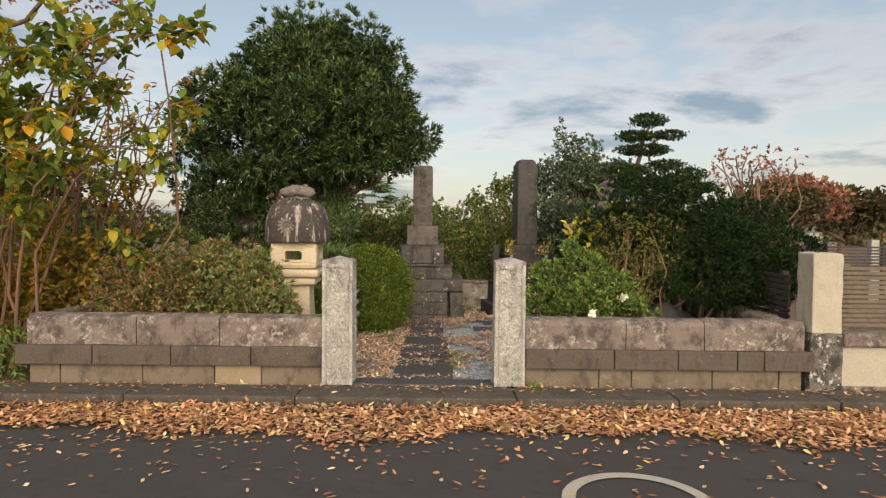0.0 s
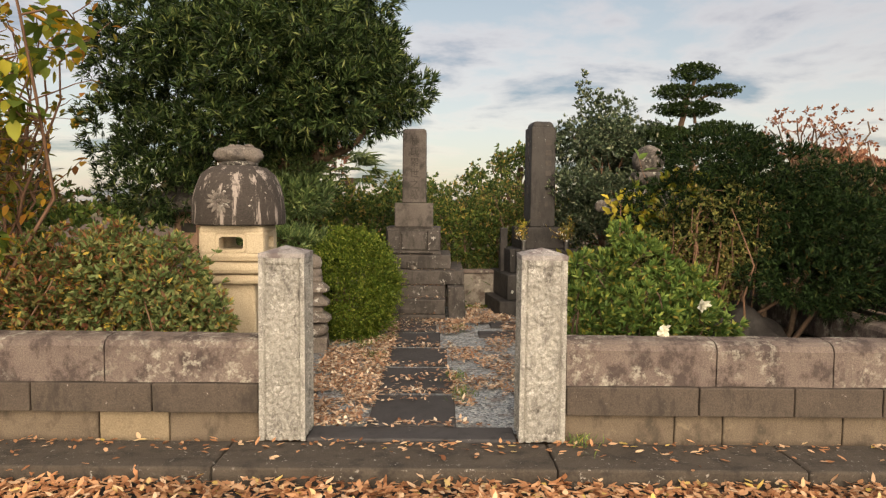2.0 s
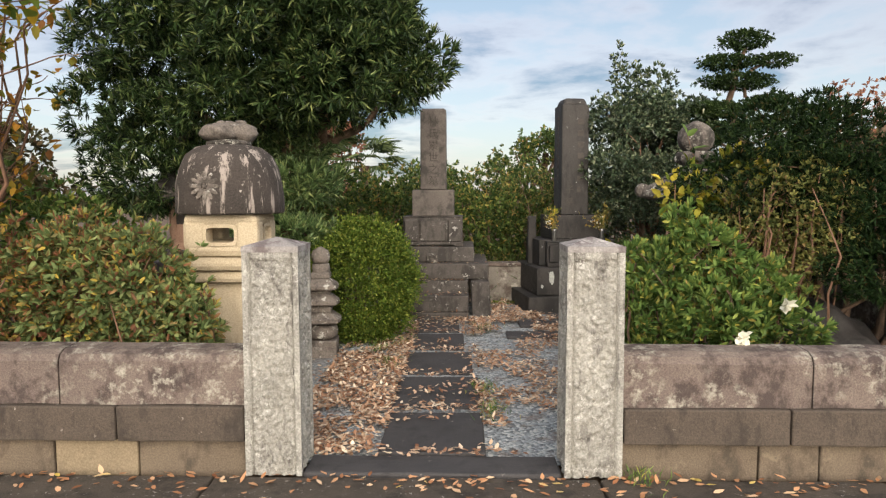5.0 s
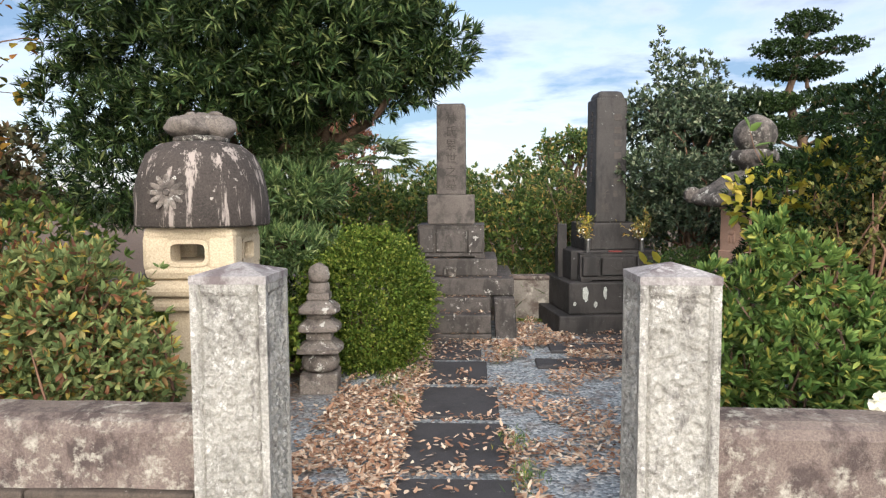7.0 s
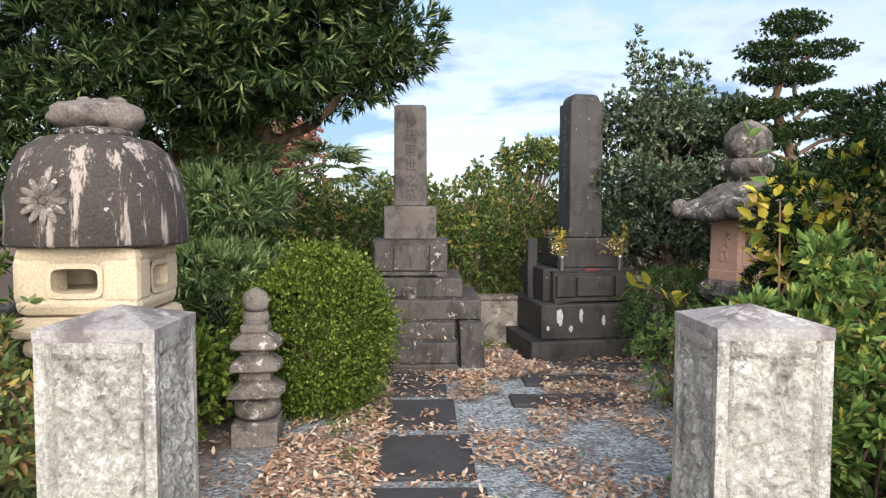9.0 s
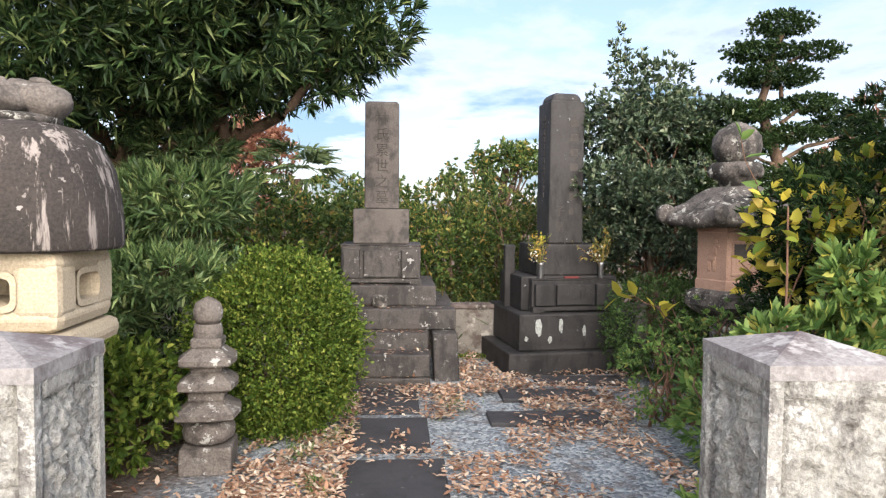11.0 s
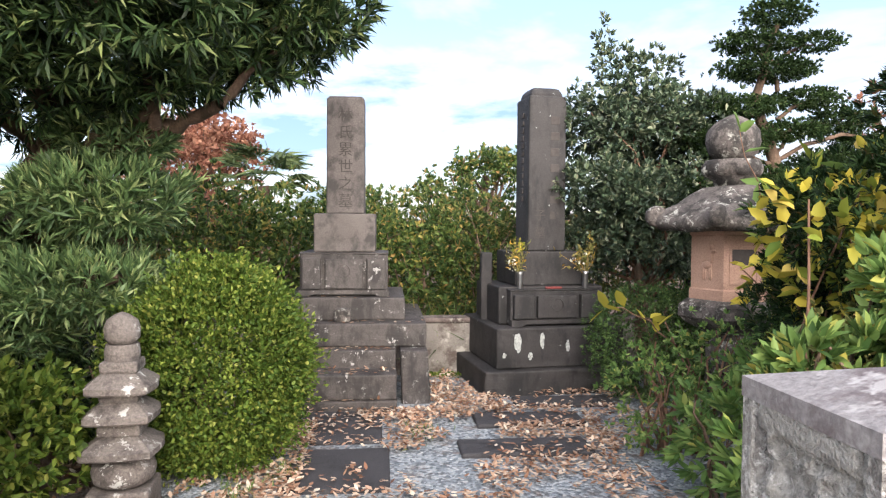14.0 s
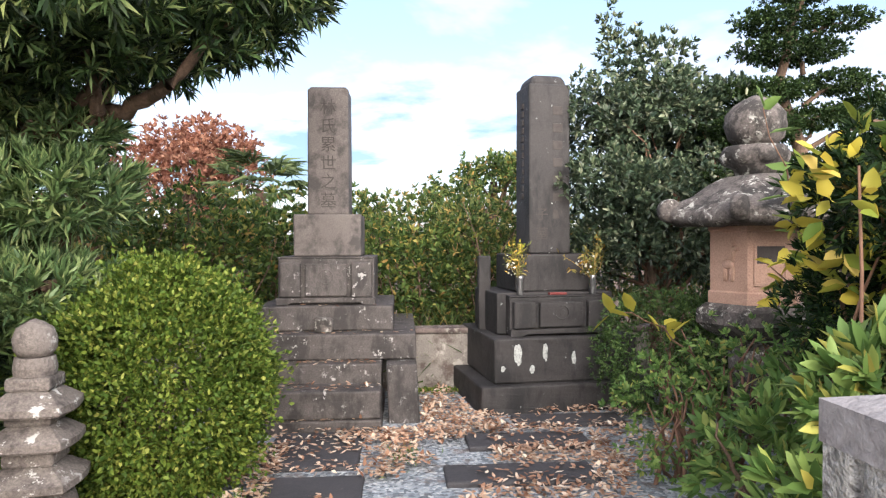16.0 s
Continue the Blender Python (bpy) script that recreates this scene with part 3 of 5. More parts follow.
def gate_post(x, mirror):
    """Square post with a rough-hewn field inside a smooth margin on each face, and a low pyramid on top."""
    post = tagged(base("gate_post", x, 4.84), "square pale granite gate post with rough-hewn faces", "gate post", "gate posts")
    w, h, n = 0.1375, 1.105, 40
    for side in range(4):
        vs, fs = [], []
        a = side * math.pi / 2
        for i in range(n + 1):
            for j in range(3 * n + 1):
                u, t = -1 + 2 * i / n, j / (3 * n)
                z = h * t
                inner = abs(u) < 0.72 and t < 0.955
                d = 0.0
                if inner:
                    d = -0.010 + 0.010 * noise.noise((u * 3.5 + side * 7 + x, z * 13, 0.5)) + 0.015 * noise.noise((u * 7 + side * 3, z * 44, x)) + 0.012 * noise.noise((u * 17 + side, z * 95, x))
                elif 0.72 <= abs(u) < 0.79:
                    d = -0.026
                px, py = u * w, -(w + d)
                k = 1 - 0.02 * t
                px, py = px * k, py * k
                vs.append((px * math.cos(a) - py * math.sin(a), px * math.sin(a) + py * math.cos(a), z))
        m = 3 * n + 1
        for i in range(n):
            for j in range(3 * n):
                p = i * m + j
                fs.append((p, p + m, p + m + 1, p + 1))
        raw("hewn_face", vs, fs, GRANITE, post)
    bm = bmesh.new()
    b4 = [bm.verts.new((sx * 0.1365, sy * 0.1365, 1.09)) for sx, sy in ((-1, -1), (1, -1), (1, 1), (-1, 1))]
    c4 = [bm.verts.new((sx * 0.1365, sy * 0.1365, 1.118)) for sx, sy in ((-1, -1), (1, -1), (1, 1), (-1, 1))]
    tip = bm.verts.new((0, 0, 1.158))
    for i in range(4):
        bm.faces.new((b4[i], b4[(i + 1) % 4], c4[(i + 1) % 4], c4[i]))
        bm.faces.new((c4[i], c4[(i + 1) % 4], tip))
    part("cap", bm, GRANITE_TOP, post, "grey lichen-stained pyramid cap")


gate_post(-1.0225, False)
gate_post(0.5225, True)

# ---------------------------------------------------------------- neighbouring plot
npost = tagged(base("boundary_post", 3.35, 4.86), "tall cream stone corner post with a rough side", "gate post")
part("shaft", box(-0.13, 0.14, -0.13, 0.15, 0.50, 1.22, 0.012, 0.010, 10, 0.0, 2), RENDERED, npost)
part("foot_block", box(-0.14, 0.15, -0.14, 0.16, -0.05, 0.50, 0.012, 0.008, 8, 0.0, 5), MOSSY, npost)
nwall = tagged(base("wall_neighbour", 0, 0), "cream rendered low wall with a stained stone coping", "wall", kind="structure")
part("rendered_panel", box(3.50, 12.0, 4.77, 4.95, 0.02, 0.38, 0.004), RENDERED, nwall)
part("foot_course", box(3.50, 12.0, 4.75, 4.97, -0.06, 0.02, 0.01), COPING, nwall)
for a, b in ((3.50, 5.1), (5.1, 6.9), (6.9, 9.0), (9.0, 12.0)):
    part("coping_stone", box(a + 0.004, b - 0.004, 4.72, 5.0, 0.382, 0.51, 0.02, 0.004, 5, 0, a), COPING, nwall)


def slat_fence(label, x0, x1, y, z0, z1, count, mat, posts, along=True, height=0.032):
    f = tagged(base("slat_fence", 0, 0), label, "fence", "cemetery fences")
    for i in range(count):
        z = z0 + (z1 - z0) * (i + 0.5) / count
        part("slat", box(x0, x1, y - 0.012, y + 0.012, z - height / 2, z + height / 2, 0.003) if along else box(y - 0.012, y + 0.012, x0, x1, z - height / 2, z + height / 2, 0.003), mat, f)
    for p in posts:
        part("post", box(p - 0.04, p + 0.04, y + 0.014, y + 0.074, z0 - 0.45, z1 + 0.02, 0.006) if along else box(y + 0.014, y + 0.074, p - 0.04, p + 0.04, z0 - 0.45, z1 + 0.02, 0.006), mat, f)
    return f


slat_fence("weathered brown horizontal slat fence on a wall", 3.56, 9.0, 4.90, 0.54, 1.10, 13, FENCE_BROWN, (3.62, 4.3, 5.2, 6.2, 7.2, 8.4))
slat_fence("dark brown horizontal slat fence along the plot", 5.2, 11.5, 3.25, 0.30, 1.0, 13, FENCE_DARK, (5.4, 6.9, 8.4, 10.0, 11.4), False, 0.036)
slat_fence("dark lattice fence farther back", 4.2, 16.0, 11.2, 0.55, 1.12, 10, FENCE_DARK, (4.4, 6.2, 8.0, 10.0, 12.0, 14.0), True, 0.03)


def far_grave(x, y, h, w, mat):
    g = tagged(base("gravestone", x, y, -0.05), "pale grey gravestone on a stepped plinth far away", "gravestone", "distant gravestones")
    part("plinth", box(-w * 0.9, w * 0.9, -w * 0.9, w * 0.9, 0, h * 0.3, 0.01), mat, g)
    part("dado", box(-w * 0.65, w * 0.65, -w * 0.65, w * 0.65, h * 0.3, h * 0.5, 0.01), mat, g)
    part("shaft", box(-w * 0.42, w * 0.42, -w * 0.42, w * 0.42, h * 0.5, h, 0.012), mat, g)


for x, y, h, w, m in ((7.4, 12.5, 1.32, 0.26, FAR_STONE), (8.1, 13.2, 1.2, 0.24, MOSSY), (8.9, 13.0, 1.25, 0.2, FAR_STONE), (9.5, 13.6, 1.1, 0.3, FAR_STONE), (10.4, 13.4, 1.3, 0.25, MOSSY), (11.3, 14.2, 1.2, 0.25, FAR_STONE), (12.3, 14.0, 1.35, 0.25, MOSSY), (9.2, 16.0, 1.35, 0.3, FAR_STONE), (13.2, 16.5, 1.3, 0.3, FAR_STONE)):
    far_grave(x, y, h, w, m)


# ---------------------------------------------------------------- monuments
LICHEN = plain("pale_lichen", (0.36, 0.38, 0.37), 0.95, 0.0, 0.5, 60.0)

def letters(text, parent, x, y, z, size, step, turn=0.0, depth=0.004):
    """Incised characters, one below another, on a face that looks towards -y."""
    for i, ch in enumerate(text):
        cu = bpy.data.curves.new("character", "FONT")
        cu.body, cu.size, cu.align_x, cu.align_y, cu.extrude = ch, size, "CENTER", "CENTER", depth
        tmp = bpy.data.objects.new("character", cu)
        scene.collection.objects.link(tmp)
        bpy.context.view_layer.update()
        me = bpy.data.meshes.new_from_object(tmp)
        bpy.data.objects.remove(tmp)
        ob = link_mesh("character", me, LETTER_WINDOW, parent)
        ob.matrix_basis = pose(x, y, z - i * step, 90, 0, turn)


def offering_block(parent, x0, x1, y0, y1, z0, z1, mat):
    """Block with a raised front panel between two cheeks, a crest disc and a low arch at its foot."""
    blk = part("offering_block", box(x0, x1, y0 + 0.05, y1, z0, z1, 0.012, 0.002, 3), mat, parent)
    w = x1 - x0
    part("top_ledge", box(x0 - 0.004, x1 + 0.004, y0 + 0.046, y1, z1, z1 + 0.012, 0.005), mat, blk)
    for a, b in ((x0 + 0.02, x0 + w * 0.24), (x1 - w * 0.24, x1 - 0.02)):
        part("cheek", box(a, b, y0, y0 + 0.06, z0 + 0.055, z1 - 0.03, 0.010), mat, blk)
    part("panel", box(x0 + w * 0.285, x1 - w * 0.285, y0 + 0.012, y0 + 0.06, z0 + 0.06, z1 - 0.04, 0.008), mat, blk)
    bm = lathe([(0.058, 0), (0.062, 0.006), (0.050, 0.008), (0.046, 0.003), (0.020, 0.003), (0.018, 0.007), (0.001, 0.007)], 28)
    bmesh.ops.transform(bm, matrix=pose((x0 + x1) / 2, y0 + 0.014, z0 + (z1 - z0) * 0.60, 90), verts=bm.verts)
    part("crest", bm, mat, blk)
    pts = [(x0 - 0.006, z0), (x0 - 0.006, z0 + 0.05), (x1 + 0.006, z0 + 0.05), (x1 + 0.006, z0), (x1 - w * 0.11, z0), (x1 - w * 0.15, z0 + 0.018), (x0 + w * 0.15, z0 + 0.018), (x0 + w * 0.11, z0)]
    bm = bmesh.new()
    f = [bm.verts.new((a, y0 - 0.008, b)) for a, b in pts]
    k = [bm.verts.new((a, y0 + 0.055, b)) for a, b in pts]
    bm.faces.new(f), bm.faces.new(k[::-1])
    for i in range(len(pts)):
        bm.faces.new((f[i], k[i], k[(i + 1) % len(pts)], f[(i + 1) % len(pts)]))
    part("foot_rail", bm, mat, blk)


CX = -0.445
m1 = tagged(base("grave_monument", CX, 8.93), "tall dark stone grave pillar on stepped base with incised characters", "gravestone")
part("plinth", box(-0.43, 0.42, 0.0, 1.0, -0.05, 0.070, 0.012, 0.006, 5, 0, 1), TOMB, m1)
part("lower_step", box(-0.43, 0.418, 0.02, 0.5, 0.072, 0.255, 0.014, 0.006, 6, 0, 2), TOMB, m1)
part("upper_step", box(-0.43, 0.415, 0.28, 0.6, 0.20, 0.388, 0.014, 0.006, 6, 0, 3), TOMB, m1)
for s in (-1, 1):
    bm = box(0.445, 0.655, 0.24, 0.60, -0.03, 0.386, 0.012, 0.005, 4, 0.0, 4)
    for v in bm.verts:
        v.co.y -= 0.05 * (0.39 - v.co.z)
        v.co.x += 0.05 * (0.39 - v.co.z)
        v.co.x *= s
    part("cheek_stone", bm, TOMB, m1)
part("wide_slab", box(-0.655, 0.655, 0.40, 1.75, 0.390, 0.572, 0.014, 0.006, 8, 0, 6), TOMB, m1)
part("base_slab", box(-0.49, 0.49, 0.57, 1.55, 0.574, 0.755, 0.014, 0.004, 6, 0, 7), TOMB, m1)
offering_block(m1, -0.354, 0.354, 0.64, 1.36, 0.757, 1.095, TOMB)
part("upper_block", box(-0.252, 0.252, 0.77, 1.27, 1.109, 1.425, 0.012, 0.003, 5, 0.0, 8), SHAFT, m1)
sh1 = part("shaft", box(-0.158, 0.158, 0.86, 1.18, 1.427, 2.385, 0.012, 0.002, 6, 0.02, 9), SHAFT, m1)
part("pillar_cap", box(-0.140, 0.140, 0.876, 1.164, 2.380, 2.400, 0.012), SHAFT, m1)
letters("林氏累世之墓", sh1, 0.0, 0.862, 2.235, 0.125, 0.142)
inc = tagged(base("incense_block", CX + 0.0, 8.93 + 0.50, 0.5725), "small grey stone incense block on the steps", "incense holder")
part("body", box(-0.065, 0.065, -0.05, 0.05, 0, 0.105, 0.022, 0.003, 3), MOSSY, inc)

m2 = tagged(base("grave_monument", 0.665, 9.297, 0, 8), "dark slate grave pillar with chamfered top and white lichen stains", "gravestone")
part("plinth", box(0, 1.33, 0, 1.25, -0.05, 0.188, 0.016, 0.007, 8, 0, 11), TOMB_DARK, m2)
part("base_block", box(0.114, 1.216, 0.075, 1.10, 0.19, 0.515, 0.014, 0.005, 8, 0, 12), TOMB_DARK, m2)
part("side_block", box(0.20, 1.13, 0.30, 0.98, 0.517, 0.83, 0.012, 0.003, 5, 0, 13), TOMB_DARK, m2)
offering_block(m2, 0.271, 1.06, 0.155, 0.62, 0.517, 0.80, TOMB_DARK)
part("upper_block", box(0.36, 0.97, 0.36, 0.88, 0.832, 1.118, 0.012, 0.003, 5, 0, 14), TOMB_DARK, m2)
sh2 = part("shaft", box(0.495, 0.835, 0.42, 0.76, 1.12, 2.44, 0.014, 0.002, 6, 0.02, 15), TOMB_DARK, m2)
bm = box(0.505, 0.825, 0.43, 0.75, 2.43, 2.52, 0.035, 0.0, 0, 0.22)
part("pillar_cap", bm, TOMB_DARK, m2)
letters("夫", sh2, 0.58, 0.427, 2.27, 0.115, 0.13)
letters("子墓", sh2, 0.60, 0.422, 1.42, 0.105, 0.15)
for i in range(7):
    part("inscription_mark", box(0.69, 0.77, 0.420, 0.43, 2.20 - i * 0.135, 2.27 - i * 0.135, 0.004), LETTER_WINDOW, sh2)
for i in range(12):
    part("inscription_mark", box(0.489, 0.50, 0.56, 0.62, 1.55 + i * 0.065, 1.595 + i * 0.065, 0.003), LETTER_WINDOW, sh2)
for u, z, w, h in ((0.29, 0.40, 0.030, 0.075), (0.50, 0.41, 0.020, 0.065), (0.72, 0.36, 0.016, 0.05), (0.18, 0.30, 0.016, 0.02), (0.40, 0.29, 0.018, 0.03)):
    bm = bmesh.new()
    bm.faces.new([bm.verts.new((u + w * math.cos(a) * (1 + 0.5 * noise.noise((a * 2, u * 9, z))), 0.072, z + h * math.sin(a) * (1 + 0.4 * noise.noise((a * 2.5, z * 9, u))))) for a in np.linspace(0, 2 * math.pi, 25)[:-1]])
    r = bmesh.ops.extrude_face_region(bm, geom=bm.faces[:])
    for v in r["geom"]:
        if isinstance(v, bmesh.types.BMVert):
            v.co.y += 0.008
    part("lichen_streak", bm, LICHEN, m2, "pale lichen streak")
pillar = tagged(base("stone_post", 0.77, 10.0), "narrow dark stone post behind the grave", "stone post")
part("body", box(-0.05, 0.05, -0.05, 0.05, -0.05, 1.1, 0.012), TOMB_DARK, pillar)


def vase(u, v):
    p = m2.matrix_basis @ Vector((u, v, 0.812))
    vs = tagged(base("flower_vase", *p), "slim steel grave vase with withered yellow flowers", "vase", "grave vases")
    part("cup", lathe([(0.022, 0), (0.024, 0.01), (0.023, 0.12), (0.030, 0.145), (0.026, 0.145), (0.020, 0.12)], 16), STEEL, vs, smooth=True)
    ends = [(R.normal() * 0.07, R.normal() * 0.06, R.uniform(0.25, 0.42)) for _ in range(16)]
    tubes("stems", [limb((0, 0, 0.10), e, 0.0025, 0.0015, 0.05, 4) for e in ends], STEM, vs, 4)
    pos = np.array([np.array(e) * R.uniform(0.6, 1.0) + R.normal(size=3) * 0.012 for e in ends for _ in range(7)])
    foliage("leaves", pos, R.normal(size=pos.shape) + np.array([0, 0, 0.5]), 0.06, 0.014, STEM, vs, broad=False)
    heads = np.array([np.array(e) + R.normal(size=3) * 0.012 for e in ends[:5] for _ in range(9)])
    foliage("blossom", heads, R.normal(size=heads.shape), 0.028, 0.02, YELLOWING if u < 0.6 else STEM, vs)
    white = np.array([np.array((-0.06, -0.02, 0.22)) + R.normal(size=3) * 0.03 for _ in range(16)])
    foliage("white_blossom", white, R.normal(size=white.shape), 0.024, 0.02, PETAL, vs)


vase(0.37, 0.26), vase(0.95, 0.26)
inc2 = tagged(base("incense_tray", *(m2.matrix_basis @ Vector((0.66, 0.25, 0.812))), 10), "small red lacquer incense tray", "incense tray")
part("body", box(-0.07, 0.07, -0.02, 0.02, 0, 0.018, 0.005), RED, inc2)

lichen_pillar = tagged(base("stone_pillar", 2.72, 9.80), "pale lichen-covered square stone pillar behind the lantern", "stone pillar")
part("foot_block", box(-0.17, 0.17, -0.17, 0.17, -0.05, 0.40, 0.014, 0.006, 4), MOSSY, lichen_pillar)
part("shaft", box(-0.115, 0.115, -0.115, 0.115, 0.402, 1.80, 0.012, 0.005, 6, 0.02, 3), PAGODA, lichen_pillar)
part("pillar_cap", box(-0.12, 0.12, -0.12, 0.12, 1.801, 1.87, 0.02, 0.003, 3, 0.3, 5), PAGODA, lichen_pillar)

# low wall at the back of the plot
bwall = tagged(base("wall_back", 0, 0), "stained concrete wall at the back of the plot", "wall", kind="structure")
for a, b in ((-3.6, -2.0), (-2.0, -0.3), (-0.3, 1.2), (1.2, 2.94)):
    part("wall_panel", box(a + 0.003, b - 0.003, 10.2, 10.36, -0.05, 0.45, 0.012, 0.006, 6, 0, a), CONCRETE, bwall)
    part("coping_strip", box(a + 0.003, b - 0.003, 10.18, 10.38, 0.452, 0.50, 0.015, 0.005, 5, 0, a), COPING, bwall)


# ---------------------------------------------------------------- lanterns and pagoda
def snow_lantern(x, y):
    l = tagged(base("stone_lantern", x, y, 0, 2), "stone lantern with a streaked dark dome and cream firebox", "stone lantern")
    part("column", box(-0.19, 0.19, -0.19, 0.19, -0.04, 0.78, 0.02, 0.006, 6, 0.18, 21), LIMESTONE, l, "cream tapering stone column")
    part("neck", box(-0.23, 0.23, -0.23, 0.23, 0.78, 0.86, 0.03, 0.004, 4), LIMESTONE, l)
    part("plate", box(-0.27, 0.27, -0.27, 0.27, 0.862, 0.95, 0.035, 0.004, 4), LIMESTONE, l)
    # firebox: four corner blocks between two slabs leave a window on each side
    w = 0.25
    fbx = part("firebox", box(-w, w, -w, w, 0.952, 1.052, 0.045), LIMESTONE, l, "cream stone firebox with a rounded window")
    part("lintel", box(-w, w, -w, w, 1.150, 1.245, 0.045), LIMESTONE, fbx)
    for sx in (-1, 1):
        for sy in (-1, 1):
            part("corner_block", box(min(sx * 0.09, sx * w), max(sx * 0.09, sx * w), min(sy * 0.09, sy * w), max(sy * 0.09, sy * w), 1.0, 1.20, 0.03), LIMESTONE, fbx)
    for a in range(4):
        fr = bmesh.new()
        pts = []
        for k, (ax, az) in enumerate(((0.092, 0.050), (0.112, 0.072))):
            pts.append([fr.verts.new((ax * np.sign(math.cos(q)) * abs(math.cos(q)) ** 0.4, -0.252, 1.10 + az * np.sign(math.sin(q)) * abs(math.sin(q)) ** 0.4)) for q in np.linspace(0, 2 * math.pi, 33)[:-1]])
        deep = [fr.verts.new(v.co + Vector((0, 0.05, 0))) for v in pts[0]]
        for i in range(32):
            j = (i + 1) % 32
            fr.faces.new((pts[0][i], pts[0][j], pts[1][j], pts[1][i]))
            fr.faces.new((pts[0][i], pts[0][j], deep[j], deep[i]))
        bmesh.ops.transform(fr, matrix=pose(0, 0, 0, 0, 0, 90 * a), verts=fr.verts)
        part("window_frame", fr, LIMESTONE, fbx)
    dome = lathe([(0.27, 1.262), (0.348, 1.238), (0.357, 1.250), (0.355, 1.34), (0.348, 1.44), (0.328, 1.54), (0.285, 1.63), (0.215, 1.685), (0.13, 1.705)], 40, 0.4, 0.10, 0.012, 3)
    dm = part("dome", dome, DOME, l, "dark dome roof with pale run-off streaks", True)
    # twelve carved petals round a small boss
    bm = bmesh.new()
    for k in range(13):
        a = k * math.pi / 6
        m = pose(0.058 * math.cos(a), 0.058 * math.sin(a), 0, 0, 0, math.degrees(a)) @ Matrix.Diagonal((0.040, 0.0145, 0.005, 1))
        if k == 12:
            m = Matrix.Diagonal((0.017, 0.017, 0.012, 1))
        bmesh.ops.create_uvsphere(bm, u_segments=10, v_segments=6, radius=1, matrix=m)
    bmesh.ops.transform(bm, matrix=pose(-0.06, -0.352, 1.42, 86), verts=bm.verts)
    part("flower_crest", bm, PAGODA, dm, "carved round flower crest")
    # weathered lotus bud: a low collar and two worn lobes
    part("finial_collar", lathe([(0.11, 1.690), (0.150, 1.700), (0.152, 1.722), (0.11, 1.735)], 24, 0, 0, 0.010, 9), MOSSY, l, smooth=True)
    fin = bmesh.new()
    for lx, ly, lz, rx, rz in ((-0.055, -0.03, 1.785, 0.135, 0.068), (0.085, 0.02, 1.785, 0.105, 0.074), (0.0, 0.04, 1.80, 0.11, 0.07), (-0.045, -0.02, 1.848, 0.035, 0.022), (0.075, 0.02, 1.855, 0.04, 0.022)):
        for v in bmesh.ops.create_icosphere(fin, subdivisions=3, radius=1)["verts"]:
            q = v.co * (1 + 0.16 * noise.noise(v.co * 1.9 + Vector((lx * 20, 0, 0))))
            v.co = Vector((lx + q.x * rx, ly + q.y * rx, lz + q.z * rz))
    part("finial", fin, PAGODA, l, "weathered lobed stone finial", True)


snow_lantern(-1.70, 6.18)


